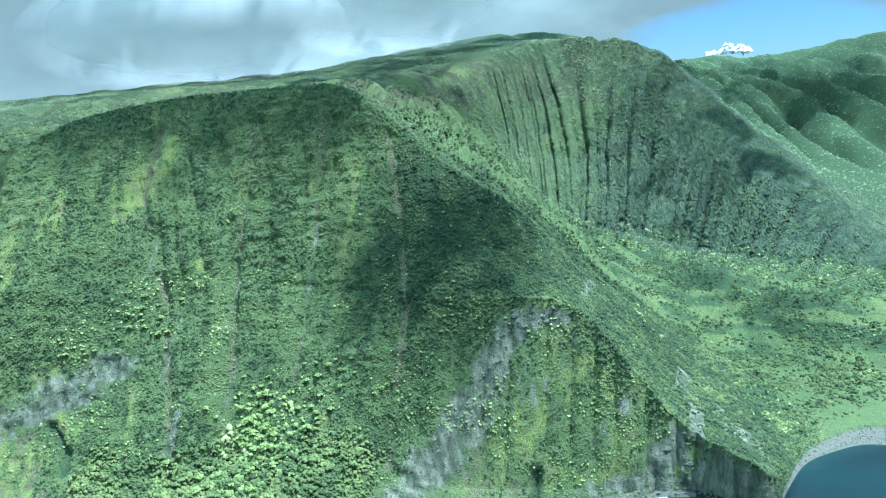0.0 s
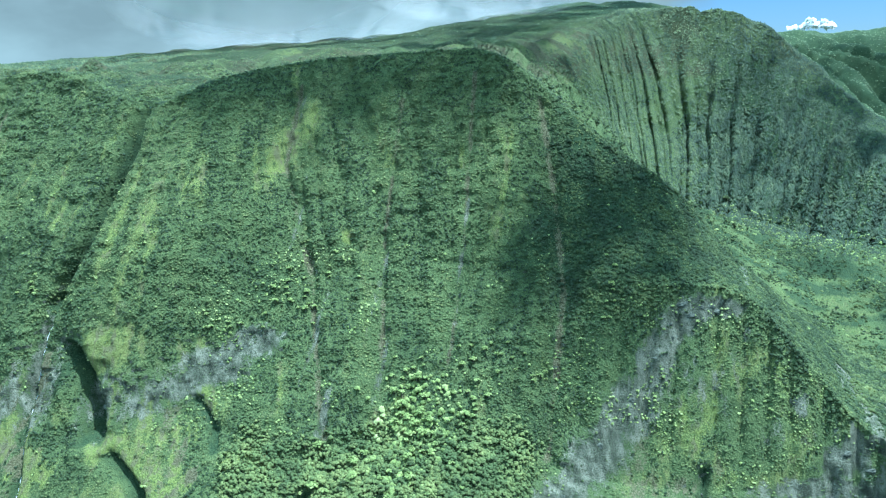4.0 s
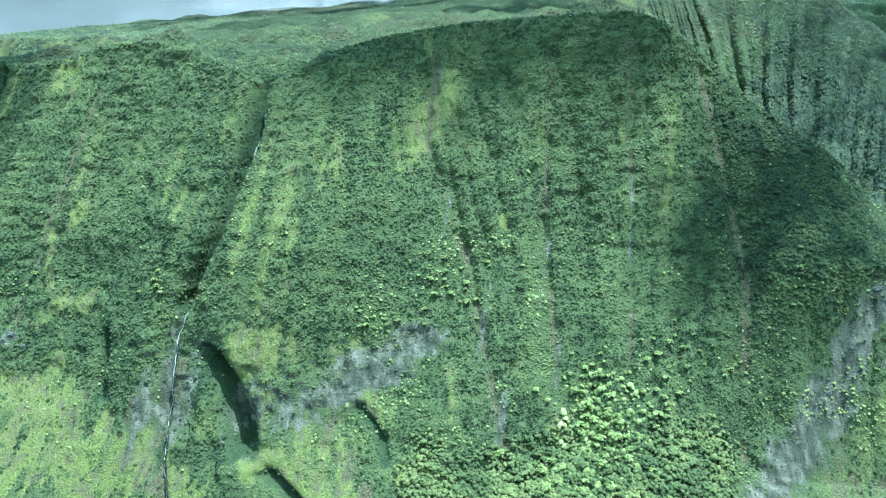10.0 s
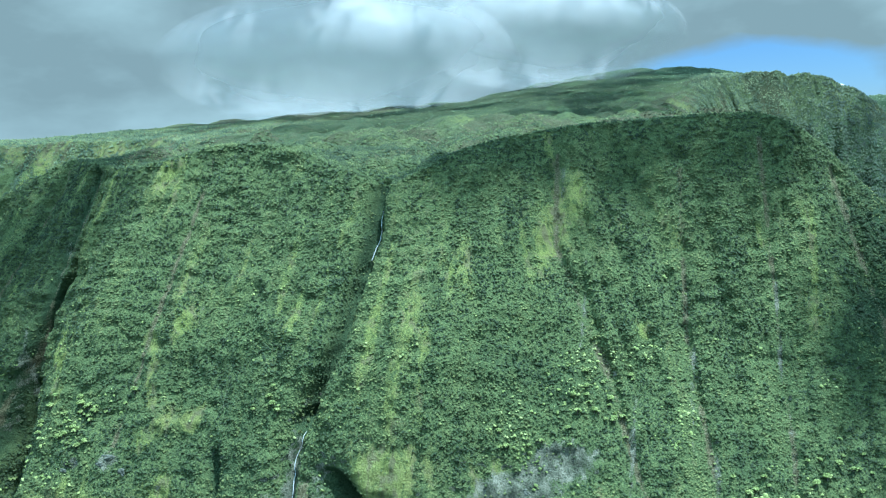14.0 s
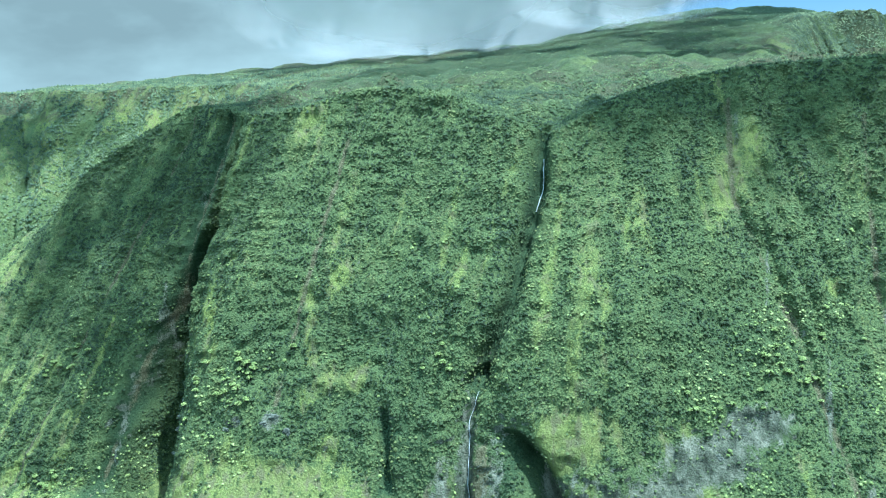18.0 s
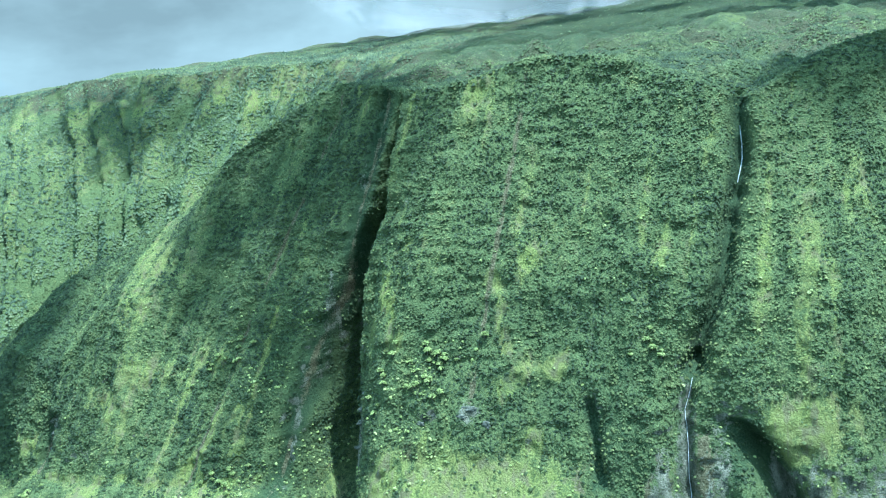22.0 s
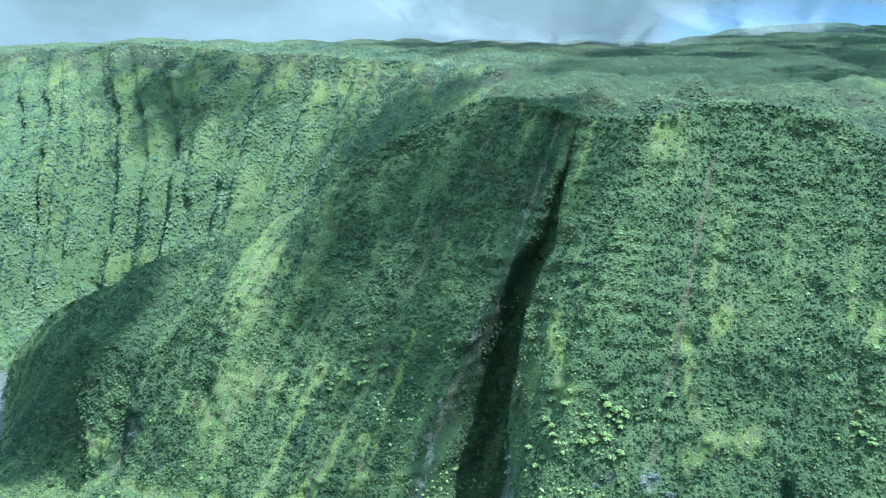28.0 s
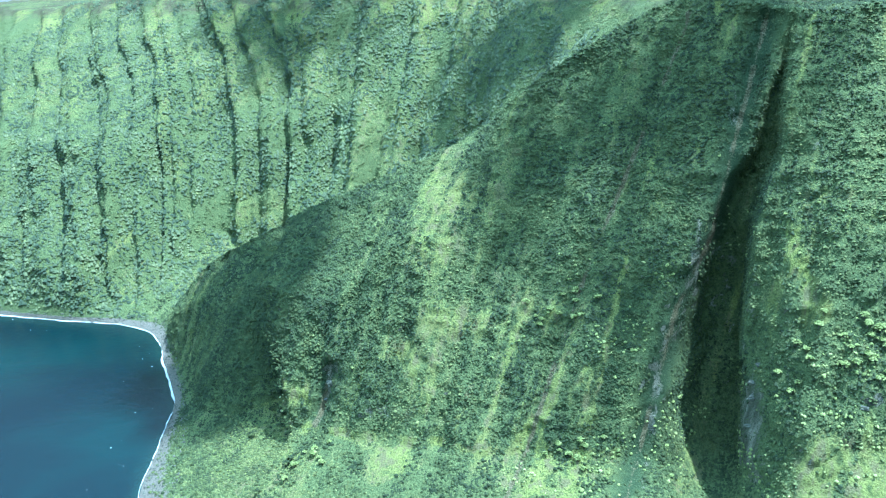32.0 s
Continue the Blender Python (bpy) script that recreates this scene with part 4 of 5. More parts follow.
LEDGE = np.where(CX < -380, 0.5, 0.75) + np.where(CX < -380, 0.5, 0.25) * ease(np.sin(CZ / 1.25 + 12 * layered(CX / 110, CZ / 60, 113, 3)), -0.5, 0.3)
TOP = ease(CB, 4.0, 4.2) * (1 - ease(CB, 8.2, 9.0)) * (1 - ease(CY, 1500, 2400)) * (CZ > 420)
UPLAND = near(-1380, -540, 40) * (CB > 4.5)
WALLS = ease(CB, 5.2, 6.0) * (1 - ease(CB, 8.0, 8.6)) + ease(CB, 4.0, 4.3) * (1 - ease(CB, 5.4, 6.0)) * (CZ < 430)

APRON = near(-620, -345, 12) * ease(CB, 1.1, 1.3) * (1 - ease(CB, 1.95, 2.15)) * ease(CZ + 16 * (layered(CX / 12, CZ / 12, 177, 3) - 0.5), 14, 22) * (1 - 0.97 * CUT)
BARE = (1 - 0.97 * near(-24, 70, 4) * (CB > 0.9) * (CB < 2.05)) * (1 - ease(np.abs(np.gradient(CZ)[0]) / (np.abs(np.gradient(CY)[0]) + 0.05), 5, 11) * (CZ < 60))
WALLS = np.maximum(WALLS * (1 - UPLAND), (CX < -1985) * ease(CB, 1.15, 1.5) * (CB < 6) * (CZ > 4))
RIDGE = near(-370, 70, 25) * ease(CB, 2.6, 3.2) * (1 - ease(CB, 4.7, 5.1)) * (CZ > 20) * (CZ < 440)
TOP = np.maximum(TOP, UPLAND * (CB < 8.4))
grow("cliff_woods", "dense dark green low woods clinging to the sea cliff", 44000, EAST * FACE * np.where(CX < -1160, 1.5, np.where(CX < -900, 0.85, 1.0)) * OPEN * PATCHY * LEDGE * (1 - 0.9 * APRON) * BARE, (0.75, 1.7), FOREST, 0.9)
grow("cliff_thickets", "small dark green trees between the cliff woods", 108000, EAST * FACE * np.where(CX < -1160, 1.5, np.where(CX < -900, 0.85, 1.0)) * OPEN * PATCHY * LEDGE * (1 - 0.9 * APRON) * BARE, (0.55, 1.3), FOREST, 0.9, True)
grow("cliff_scrub", "bright green shrubs scattered over the sea cliff", 46000, FACE * np.where(CX < -1160, 0.5, 1.0) * (1 - 0.95 * CUT) * (0.1 + OPEN) * (1 - CS) * (CZ > 3) * (1.15 - PATCHY) * BARE, (0.5, 1.35), SCRUB, 0.65, True)
grow("shore_wood", "bright green bushy wood above the shingle shore", 8500, APRON, (0.9, 2.4), SHORE_LEAF, 0.85, heave=13.0)
grow("shore_thicket", "darker green thicket above the shingle shore", 2400, APRON * ease(layered(CX / 14, CZ / 14, 175, 2), 0.45, 0.6), (0.9, 2.1), SCRUB, 0.85, heave=9.0)
grow("upland_scrub", "low olive green shrubs on the rolling upland", 30000, TOP * (1 + 2 * (CY < 1250)) * (0.25 + OPEN) * (0.15 + ease(layered(CX / 40, CY / 40, 137, 3), 0.4, 0.58)), (0.6, 1.6), SCRUB, 0.6, True)
STAND = ease(CB, 5.7, 6.2)
grow("upland_woods", "low dark green woods over the rounded cliff top", 26000, near(-1390, -520, 30) * ease(CB, 3.9, 4.1) * (1 - ease(CB, 5.2, 6.0)) * (CZ > 380) * (0.35 + ease(layered(CX / 38, CY / 38, 155, 3), 0.42, 0.56)), (0.8, 2.0), FOREST, 0.75, True)
THICK = (1.0 - 0.2 * ease(CF, 0.35, 0.85) * STAND) * ease(STAND * layered(CX / 40, CZ / 60, 115, 3) + (1 - STAND) * layered(CX / 45, CY / 45, 115, 3), 0.33, 0.5)
# head wall: shade-darkened leaf right of x -270, lighter leaf on the lit left
grow("valley_woods", "dense dark green woods on the fluted valley walls", 40000, WALLS * STAND * (0.55 + 0.45 * THICK) * near(-270, 500, 60) * (CZ > 6), (1.2, 3.0), SHADED, 0.9, True)
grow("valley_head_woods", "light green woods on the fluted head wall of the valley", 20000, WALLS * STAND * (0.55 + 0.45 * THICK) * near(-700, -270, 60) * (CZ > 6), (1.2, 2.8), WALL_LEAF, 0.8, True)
grow("wall_foot_trees", "large dark green trees on the lower valley wall", 9000, STAND * near(-330, 420) * (CB < 7.3) * (CZ > 90) * (CZ < 330) * (0.3 + 0.7 * THICK), (1.8, 3.6), SHADED, 1.1, True)
grow("valley_floor_woods", "dark green bushes on the valley floor and slopes", 11000, WALLS * (1 - STAND) * (1 - 0.7 * RIDGE) * near(-700, 500) * (CZ > 6) * (0.03 + ease(layered(CX / 55, CY / 60, 153, 4), 0.51, 0.56)), (1.2, 3.0), FOREST, 0.8)
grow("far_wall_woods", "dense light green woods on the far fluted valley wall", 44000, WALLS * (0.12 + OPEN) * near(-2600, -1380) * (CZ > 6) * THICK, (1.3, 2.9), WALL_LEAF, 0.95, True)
grow("ridge_woods", "dense dark green woods over the sea ridge and its back", 25000, OPEN * RIDGE * (0.3 + 0.7 * ease(layered(CX / 30, CY / 30, 145, 3), 0.4, 0.55)) * np.where(CX > -330, 1.0, 0.5), (1.1, 2.6), FOREST, 0.9)
SPOTS = ease(layered(CX / 45, CZ / 30, 147, 3), 0.55, 0.68)
grow("cliff_pale_trees", "pale silver-green crowns scattered in the cliff woods", 2700, FACE * SPOTS * near(-1500, -60) * (0.15 + near(-720, -380) * (CZ < 250) + near(-340, -60) * (CB < 3) + near(-1330, -1040) * (CZ < 230)) * (CZ < 330) * (1 - CUT), (0.8, 1.7), PALE)
grow("shore_pale_grove", "pale yellow-green broad crowns of the grove above the shore", 460, bell(np.hypot((CX + 458) / 26, (CZ - 80) / 34), 0.75) * (CB > 1.1) * (CB < 2.4), (1.6, 3.4), PALE, 0.9)
grow("wall_turf_bushes", "small bright green bushes over the far valley wall", 4000, WALLS * (CX < -1500) * near(-2600, -1400) * (CZ > 40), (0.7, 1.7), SCRUB, 0.6, True)
grow("valley_scrub", "light green shrubs on valley walls and floor", 12000, WALLS * (1 - RIDGE) * (0.3 + OPEN) * near(-700, 500) * (CZ > 6) * (1.3 - THICK), (0.9, 2.2), SCRUB, 0.7, True)
grow("far_wall_scrub", "light green shrubs on the far fluted valley wall", 22000, WALLS * (0.3 + OPEN) * near(-2900, -1380) * (CZ > 6) * (1.3 - THICK), (0.9, 2.2), SCRUB, 0.7, True)
FLOOR = (CX > -350) * (CX < 420) * (CB > 4.05) * (CB < 6.1) * (CZ < 190) * (CZ > 5)
grow("valley_floor_bushes", "light green bushes and trees on the valley floor", 3600, FLOOR * (0.02 + ease(layered(CX / 45, CY / 55, 133, 4), 0.5, 0.55)), (1.3, 3.2), SCRUB, 0.8)
grow("valley_floor_pale_trees", "pale green trees in drifts on the valley floor", 1300, FLOOR * (ease(layered(CX / 90, CY / 30, 135, 3), 0.57, 0.66) + 1.5 * ease(CB, 5.75, 5.9)), (1.3, 3.0), PALE, 0.8)
# the far slopes wear the haze-paled leaf
grow("far_slope_woods", "distant green woods on the far mountain slopes", 14000, ease(CB, 8.0, 8.6) * (CY < 4400) * (0.12 + near(-250, 1300)) * near(-1600, 1300), (2.0, 3.6), HAZED, 0.6, True)
grow("river_mouth_woods", "bright green leafy woods by the river mouth", 1900, (CX > -30) * (CX < 190) * (CY > 960) * (CY < 1330) * (CZ > 6) * (0.15 + ease(layered(CX / 40, CY / 50, 161, 3), 0.46, 0.54)), (1.3, 3.4), SCRUB, 0.9)
grow("bench_bushes", "bright green low bushes on the flat shore land", 2600, bell(np.hypot((CX + 1615) / 60, (CY - 560) / 60), 0.7) * (CB > 1.1) * (CB < 2.0), (0.8, 1.8), SCRUB, 0.6)


# ---- single trees ----
def part(name, mesh, parent, label=""):
    ob = new(name, mesh)
    ob.parent = parent
    return tagged(ob, label)


def trunk_mesh(height):
    """A tapered trunk that leans a little, with three limbs."""
    v, f = [], []

    def limb(a, b, r0, r1):
        a, b = np.array(a), np.array(b)
        k = len(v)
        for p, r in ((a, r0), ((a + b) / 2 + rng.normal(0, 0.12, 3), (r0 + r1) / 2), (b, r1)):
            for i in range(6):
                v.append(p + r * np.array([math.cos(i * math.pi / 3), math.sin(i * math.pi / 3), 0]))
        for j in range(2):
            for i in range(6):
                f.append((k + 6 * j + i, k + 6 * j + (i + 1) % 6, k + 6 * j + 6 + (i + 1) % 6, k + 6 * j + 6 + i))

    limb((0, 0, -1.5), (0.3, 0.1, height * 0.62), 0.34, 0.2)
    for i in range(3):
        a = i * 2.1 + 0.4
        limb((0.3, 0.1, height * (0.5 + 0.05 * i)), (2.0 * math.cos(a), 2.0 * math.sin(a), height * 0.85), 0.16, 0.07)
    return mesh_from("trunk", np.array(v), f, BARK)


def crown_mesh(height, spread, material, n=34):
    """Leafy lumps round the limbs' ends, ragged, with gaps between."""
    d = rng.normal(0, 1, (n, 3))
    d /= np.linalg.norm(d, axis=1)[:, None]
    d[:, 2] = np.abs(d[:, 2]) * 1.2 - 0.35
    p = d * np.array([spread, spread, height * 0.34]) * rng.uniform(0.55, 1.0, (n, 1)) + (0.2, 0.1, height * 0.66)
    v, f = clumps(p, rng.uniform(0.2, 0.42, n) * spread, 0.75)
    return mesh_from("crown", v, f, material, False)


def tree_kinds(material, height, spread):
    return [(trunk_mesh(height), crown_mesh(height, spread, material)) for _ in range(5)]


PALE_KIND, GREEN_KIND, DARK_KIND = tree_kinds(PALE, 7.0, 3.6), tree_kinds(SCRUB, 7.5, 4.0), tree_kinds(FOREST, 8.0, 4.2)


def plant(kinds, places, group, label, low, high):
    first = {}
    for p in places:
        k = int(rng.integers(0, len(kinds)))
        m = pose(*[float(c) for c in p], 0, 0, float(rng.uniform(0, 360))) @ Matrix.Diagonal((*[float(rng.uniform(low, high))] * 3, 1))
        if k in first:
            copy_thing(first[k], m)
            continue
        tree = tagged(new("tree"), label, "tree", group)
        part("trunk", kinds[k][0], tree)
        part("crown", kinds[k][1], tree)
        tree.matrix_basis = m
        first[k] = tree
        tree.scale, tree.rotation_euler = (1, 1, 1), (0, 0, 0)
        tree.matrix_basis = Matrix()
        copy_thing(tree, m)
    for tree in first.values():
        for o in (*tree.children, tree):
            bpy.data.objects.remove(o)


def cluster(rows):
    """Places of trees round (x, z, half width, half height, number) on the sea face."""
    out = []
    for x, z, a, b, n in rows:
        out.extend(scatter(n, bell(np.hypot((CX - x) / a, (CZ - z) / b), 0.6) * (CB > 1.1) * (CB < 4) * (CZ > 4) * (1 - CUT)))
    return out


plant(PALE_KIND, cluster([(-1063, 202, 22, 22, 18), (-1090, 190, 20, 20, 7), (-607, 203, 22, 22, 18), (-650, 180, 40, 14, 10), (-288, 204, 6, 34, 11), (-1302, 197, 16, 12, 7), (-1327, 172, 20, 12, 8),
                          (-1520, 48, 10, 10, 5), (-1540, 40, 10, 10, 4), (-1290, 84, 26, 8, 10), (-895, 215, 26, 14, 6), (-360, 130, 40, 40, 10), (-420, 150, 40, 30, 8), (-405, 106, 16, 14, 11), (-470, 135, 14, 10, 8), (-348, 120, 16, 16, 5), (-1120, 165, 10, 30, 5)]),
      "pale trees on the cliff", "pale silver-green broad-crowned tree on the steep cliff", 0.55, 1.0)
plant(PALE_KIND, cluster([(-467, 92, 22, 18, 15), (-440, 60, 30, 30, 18), (-500, 50, 40, 26, 11)]), "pale trees of the shore wood", "pale yellow-green broad-crowned tree in the wood above the shore", 0.8, 1.5)
plant(GREEN_KIND, cluster([(-470, 40, 60, 34, 31), (-560, 40, 40, 20, 16), (-400, 60, 24, 34, 12)]), "green trees of the shore wood", "fresh green bushy tree in the wood above the shore", 0.7, 1.25)
plant(GREEN_KIND, list(scatter(22, (CX > -250) * (CX < 330) * (CY > 1150) * (CY < 2050) * (CB > 4.0) * (CB < 6.2) * (CZ < 150) * 1.0)), "trees on the valley floor", "light green spreading tree on the valley floor", 1.0, 1.8)
plant(DARK_KIND, cluster([(-1620, 30, 30, 12, 7), (-1560, 38, 30, 12, 7)]), "trees on the flat land", "dark green bushy tree on the flat shore land", 0.6, 1.0)


# ---- falling water, surf and stones ----
def on_face(x, z):
    """Where the sea face stands at x and height z."""
    c = int(np.argmin(np.abs(GX[0] - x)))
    rows = np.where((GB[:, c] > 1.0) & (GB[:, c] < 4.0))[0]
    r = rows[np.argmin(np.abs(GZ[rows, c] - z))]
    return np.array([x, GY[r, c], z])


def strand(points, width):
    """A rope of falling water with a rounded front."""
    v = []
    for i, p in enumerate(points):
        w = width * (0.7 + 0.6 * value_noise(np.array([i * 0.7]), np.array([width]), 5)[0])
        for dx, dy in ((-w, 0.6), (-0.5 * w, -0.5), (0.5 * w, -0.6), (w, 0.6)):
            v.append(p + np.array([dx, dy - 1.8, 0]))
    n = len(points)
    f = [(4 * i + k, 4 * i + (k + 1) % 4, 4 * i + 4 + (k + 1) % 4, 4 * i + 4 + k) for i in range(n - 1) for k in range(4)]
    return mesh_from("strand", np.array(v), f, FALL)


def gully_x(k, z):
    a, b = zip(*GULLIES[k][0])
    return float(np.interp(z, a, b)) + 4 * (layered(np.array([z / 30.0]), np.array([0.0 + b[0]]), 71, 2)[0] - 0.5)


fall = tagged(new("waterfall"), "tall thin white waterfall dropping down a dark gully", "waterfall")
for name, top_z, low_z, w in (("upper_fall", 378, 332, 0.5), ("lower_fall", 190, 102, 0.22), ("bottom_fall", 96, 24, 0.18)):
    pts = [on_face(gully_x(0 if top_z > 200 else -1, z), z) for z in np.linspace(top_z, low_z, int((top_z - low_z) / 4) + 2)]
    for i in range(1, len(pts)):
        pts[i][1] = min(pts[i][1], pts[i - 1][1] + 0.5)
    part(name, strand(pts, w), fall)


def shoreline(x0, x1, gap):
    r = np.array(COAST, float)
    r = r[(r[:, 0] > x0) & (r[:, 0] < x1)]
    d = np.concatenate([[0], np.cumsum(np.hypot(*np.diff(r, axis=0).T))])
    s = np.arange(0, d[-1], gap)
    p = np.stack([np.interp(s, d, r[:, k]) for k in (0, 1)], 1)
    k = int(30 / gap)
    p = np.stack([np.convolve(np.pad(p[:, i], k, mode="edge"), np.ones(2 * k + 1) / (2 * k + 1), mode="valid") for i in (0, 1)], 1)
    t = np.gradient(p, axis=0)
    t /= np.linalg.norm(t, axis=1)[:, None]
    return s, p, np.stack([t[:, 1], -t[:, 0]], 1)


def build_surf():
    s, p, out = shoreline(-2700, 0, 2.5)
    near_ = -1.5 + 3 * layered(s / 23, s * 0, 121, 3)
    wide = 0.3 + 2.6 * layered(s / 40, s * 0, 123, 3) * ease(layered(s / 90, s * 0, 125, 2), 0.25, 0.5)
    rows = [(near_, 0.1), (near_ + 0.35 * wide, 0.55), (near_ + 0.75 * wide, 0.5), (near_ + wide + 1.2 * layered(s / 5, s * 0, 127, 2), 0.05)]
    v = np.concatenate([np.column_stack([p + out * o[:, None], np.full(len(s), z)]) for o, z in rows])
    tagged(new("surf", mesh_from("surf", v, grid_faces(4, len(s)), SURF)), "white surf breaking along the shore", "surf", kind="stuff")
    q = rng.integers(0, len(s), 60)
    c = np.column_stack([p[q] + out[q] * rng.uniform(8, 60, 60)[:, None], np.full(60, 0.1)])
    v, f = clumps(c, rng.uniform(0.3, 0.9, 60), 0.12)
    tagged(new("foam_flecks", mesh_from("foam_flecks", v, f, SURF)), "small white foam flecks on the sea", "foam", kind="stuff")


build_surf()

beach = (CZ > 0.2) * (CZ < 9) * (CB < 2.2) * (CX > -2300) * (CX < 220)
grow("beach_stones", "grey boulders and cobbles along the shore", 3600, beach * 1.0, (0.5, 1.3), STONE, 0.7)
bpy.data.objects["beach_stones"]["category"] = "stones"


def boulders():
    kinds = []
    for _ in range(4):
        v, f = clumps(np.zeros((1, 3)), np.ones(1), 0.75)
        kinds.append(mesh_from("boulder", v, f, STONE, False))
    for p in scatter(60, beach * (CX > -760) * (CX < 0) * 1.0):
        ob = tagged(new("boulder", kinds[int(rng.integers(0, 4))]), "large grey lava boulder on the shingle shore", "boulder", "boulders on the shore")
        ob.matrix_basis = pose(*[float(c) for c in p], 0, 0, float(rng.uniform(0, 360))) @ Matrix.Diagonal((*[float(rng.uniform(1.4, 3.0))] * 3, 1))


boulders()


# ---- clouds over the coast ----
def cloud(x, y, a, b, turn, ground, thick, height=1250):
    """A flat-bottomed cumulus, unseen and added so that its shade falls on the land round (x, y), which lies at that
    height.
    """
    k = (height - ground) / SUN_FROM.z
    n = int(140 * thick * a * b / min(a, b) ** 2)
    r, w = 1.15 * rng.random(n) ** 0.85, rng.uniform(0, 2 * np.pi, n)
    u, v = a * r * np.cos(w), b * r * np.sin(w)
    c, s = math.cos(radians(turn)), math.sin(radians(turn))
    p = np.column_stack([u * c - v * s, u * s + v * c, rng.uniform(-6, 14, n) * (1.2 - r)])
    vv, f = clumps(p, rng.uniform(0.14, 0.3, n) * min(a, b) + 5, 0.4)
    ob = tagged(new("cumulus_cloud", mesh_from("cumulus_cloud", vv, f, SHADE_CLOUD)), "unseen grey-white cumulus cloud added to shade the coast", "cloud", "cumulus clouds")
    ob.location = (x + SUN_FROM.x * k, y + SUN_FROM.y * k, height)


# unseen clouds added to shade the land: place, half sizes, turn, ground height, thickness
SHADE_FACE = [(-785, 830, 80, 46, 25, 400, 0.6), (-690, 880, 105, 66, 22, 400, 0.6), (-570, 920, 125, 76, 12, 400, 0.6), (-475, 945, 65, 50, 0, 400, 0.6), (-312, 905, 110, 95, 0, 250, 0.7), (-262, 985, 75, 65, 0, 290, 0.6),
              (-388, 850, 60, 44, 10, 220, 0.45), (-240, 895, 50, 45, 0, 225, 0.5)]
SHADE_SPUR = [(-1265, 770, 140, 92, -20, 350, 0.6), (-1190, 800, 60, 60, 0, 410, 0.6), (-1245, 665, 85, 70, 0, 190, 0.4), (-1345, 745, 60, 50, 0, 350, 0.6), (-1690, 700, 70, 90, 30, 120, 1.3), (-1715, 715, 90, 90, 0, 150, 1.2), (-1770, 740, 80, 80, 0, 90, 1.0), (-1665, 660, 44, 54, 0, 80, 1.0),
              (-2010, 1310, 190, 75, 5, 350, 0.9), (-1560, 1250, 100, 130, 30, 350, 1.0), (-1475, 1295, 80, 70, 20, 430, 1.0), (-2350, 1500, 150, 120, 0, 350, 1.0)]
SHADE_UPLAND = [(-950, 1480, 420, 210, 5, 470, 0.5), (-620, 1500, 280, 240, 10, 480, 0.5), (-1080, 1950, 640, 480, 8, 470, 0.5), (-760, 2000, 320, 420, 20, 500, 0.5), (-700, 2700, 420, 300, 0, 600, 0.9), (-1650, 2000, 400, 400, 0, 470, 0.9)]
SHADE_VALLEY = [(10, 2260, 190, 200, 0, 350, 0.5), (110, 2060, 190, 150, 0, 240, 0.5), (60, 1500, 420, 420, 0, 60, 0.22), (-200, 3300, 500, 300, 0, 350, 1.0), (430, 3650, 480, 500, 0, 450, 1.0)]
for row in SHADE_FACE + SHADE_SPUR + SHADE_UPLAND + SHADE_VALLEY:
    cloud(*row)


def mist_material():
    m, t, b = stuff_tree("mist")
    co = t.nodes.new("ShaderNodeTexCoord").outputs["Object"]
    sep = t.nodes.new("ShaderNodeSeparateXYZ")
    t.links.new(co, sep.inputs[0])
    core = math_node(t, "MULTIPLY", sep.outputs[1], sep.outputs[1])
    puff = ramp_node(t, noise_node(t, 1.2, 2, 0.5, co), [(0.3, (0.5, 0.5, 0.5)), (0.65, (1, 1, 1))])
    t.links.new(math_node(t, "MULTIPLY", math_node(t, "MULTIPLY", core, 0.7), puff), b.inputs["Alpha"])
    b.inputs["Base Color"].default_value, b.inputs["Roughness"].default_value = (0.9, 0.9, 0.9, 1), 1.0
    b.inputs["Specular IOR Level"].default_value = 0.0
    b.inputs["Transmission Weight"].default_value = 0.0
    return m


def low_cloud(x, y, z, a, b, c):
    """A soft cloud that lies on the high land, rounded and thin at its rim."""
    bm = bmesh.new()
    bmesh.ops.create_uvsphere(bm, u_segments=96, v_segments=48, radius=1.0)
    me = bpy.data.meshes.new("low_cloud")
    bm.to_mesh(me)
    bm.free()
    for p in me.polygons:
        p.use_smooth = True
    me.materials.append(MIST)
    ob = tagged(new("low_cloud", me), "soft grey-white cloud lying on the green upland", "cloud", "low clouds")
    ob.matrix_basis = pose(x, y, z, 0, 0, 22) @ Matrix.Diagonal((a, b, c, 1))


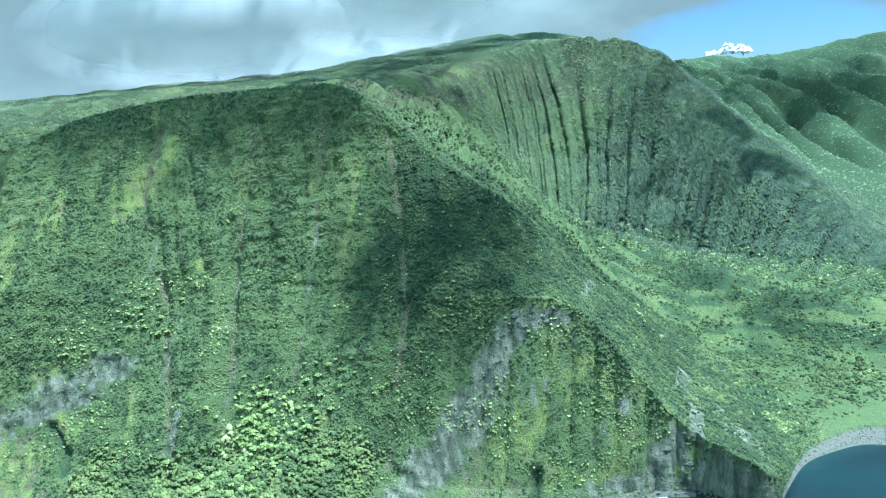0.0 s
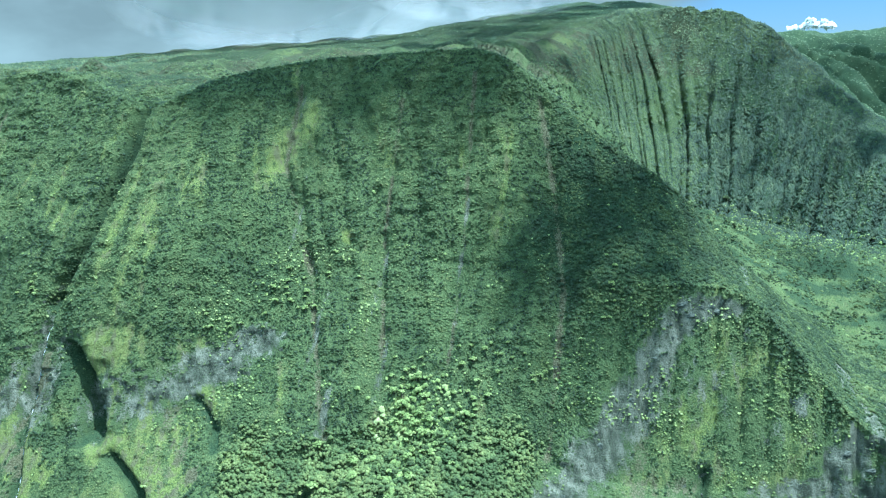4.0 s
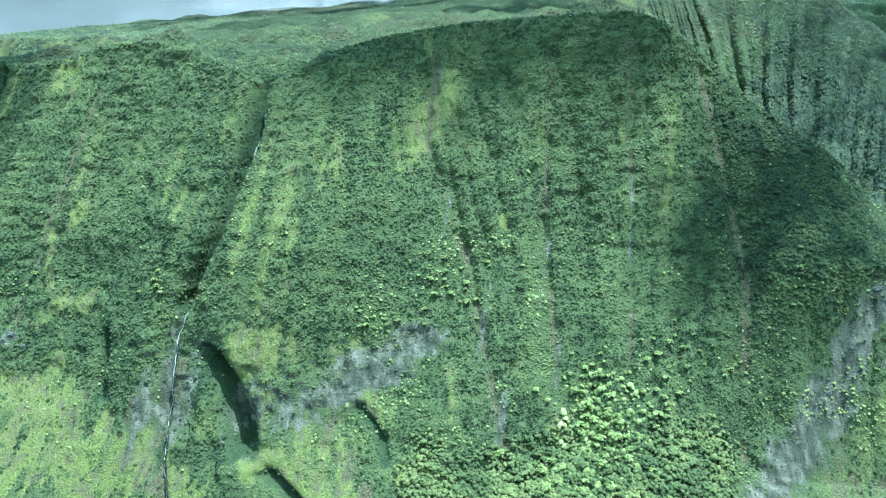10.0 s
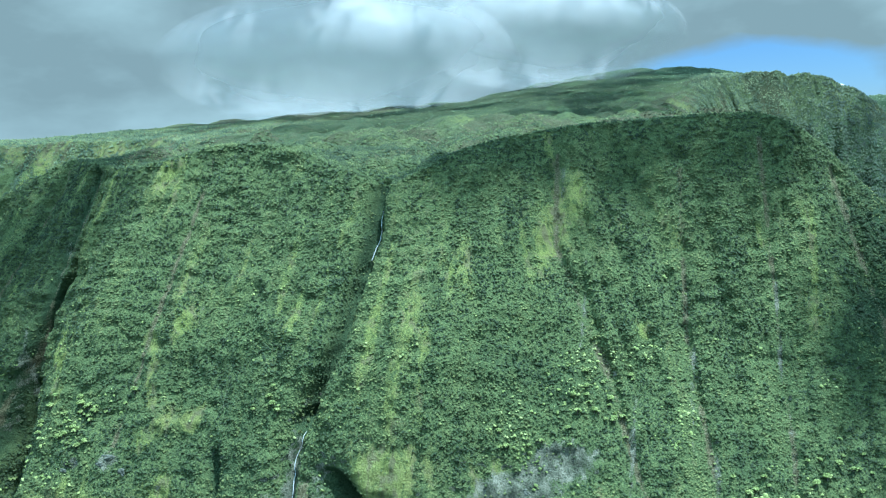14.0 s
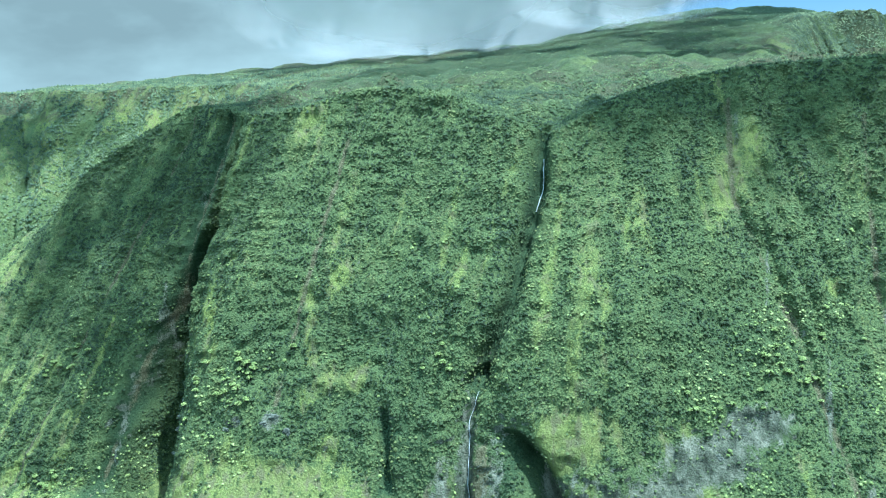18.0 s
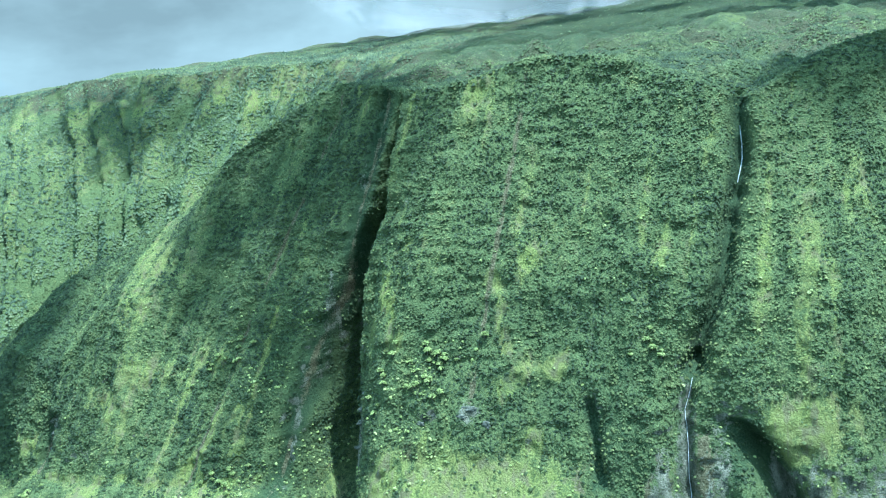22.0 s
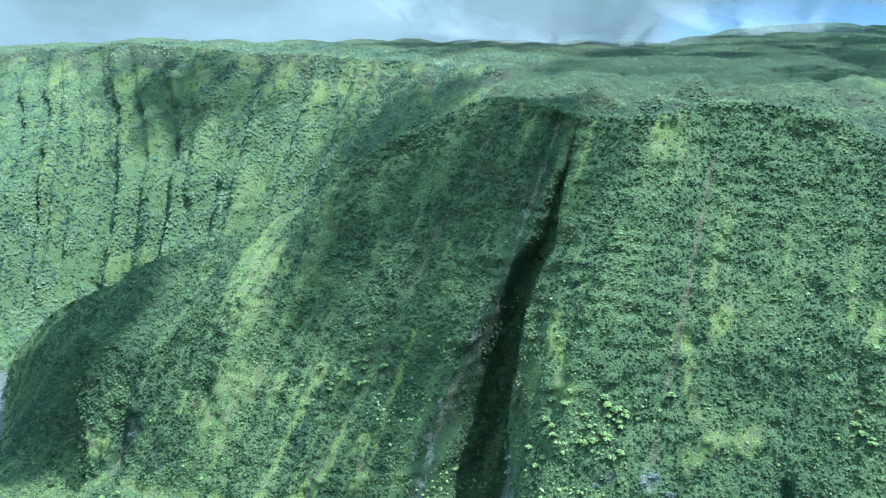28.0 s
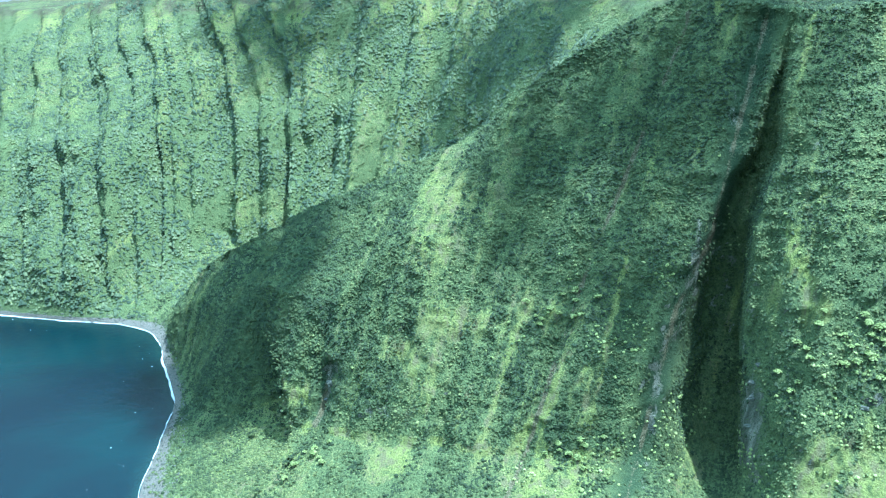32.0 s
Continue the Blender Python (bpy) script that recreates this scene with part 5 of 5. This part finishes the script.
def far_puff():
    """A small bright cumulus over the far mountains, flat below."""
    n = 46
    p = rng.normal(0, 1, (n, 3)) * (46, 20, 13)
    p[:, 2] = np.abs(p[:, 2]) * np.exp(-(p[:, 0] / 70) ** 2) * 1.8
    v, f = clumps(p, rng.uniform(12, 26, n), 0.8)
    m, t, b = stuff_tree("bright_cloud")
    b.inputs["Base Color"].default_value, b.inputs["Roughness"].default_value = (0.9, 0.9, 0.9, 1), 1.0
    ob = tagged(new("cumulus_cloud", mesh_from("cumulus_cloud", v, f, m)), "small bright white cumulus behind the far mountains", "cloud", "cumulus clouds")
    ob.location = (95, 4650, 650)


far_puff()
MIST = mist_material()
for row in ((-1480, 2150, 700, 520, 200, 190), (-960, 2450, 760, 420, 180, 160)):
    low_cloud(*row)


# ---- outcrops ----
def outcrop_mesh():
    """A broken ledge of lava, blocky, wider than high."""
    bm = bmesh.new()
    bmesh.ops.create_icosphere(bm, subdivisions=3, radius=1.0)
    push = Vector((float(rng.uniform(0, 50)), 0, 0))
    for v in bm.verts:
        n = v.co.normalized()
        step = round(noise.noise(n * 1.7 + push) * 5) / 5
        v.co = n * (1 + 0.55 * step + 0.15 * noise.noise(n * 5 + push))
        v.co = Vector((v.co.x * 3.2, v.co.y * 1.5, v.co.z * 1.7))
    me = bpy.data.meshes.new("rock_outcrop")
    bm.to_mesh(me)
    bm.free()
    me.materials.append(STONE)
    return me


def outcrops():
    kinds = [outcrop_mesh() for _ in range(5)]
    spots = ((-205, 180), (-236, 138), (-258, 98), (-285, 58), (-312, 22), (-186, 188), (-222, 158), (-25, 34), (5, 28), (-48, 48), (-662, 144), (-642, 158), (-690, 126), (-768, 104), (-776, 92), (-1150, 150), (-1034, 170), (-1040, 166), (-1066, 165), (-1075, 160), (-1022, 158), (-212, 190), (-196, 188), (-226, 172), (-178, 182), (-30, 62), (-60, 70), (-1148, 140), (-1146, 165), (-1150, 118),
             (-1612, 80), (-1600, 72), (-1590, 66), (-1536, 92), (-1542, 74))
    for x, z in spots:
        q = on_face(x, z)
        ob = tagged(new("rock_outcrop", kinds[int(rng.integers(0, 5))]), "grey broken lava outcrop on the green cliff", "rock", "lava outcrops")
        ob.matrix_basis = pose(float(q[0]), float(q[1]) + 1.2, float(q[2]) - 0.6, 0, float(rng.uniform(-15, 15)), float(rng.uniform(-25, 25))) @ Matrix.Diagonal((*[float(rng.uniform(0.9, 1.9))] * 3, 1))


outcrops()
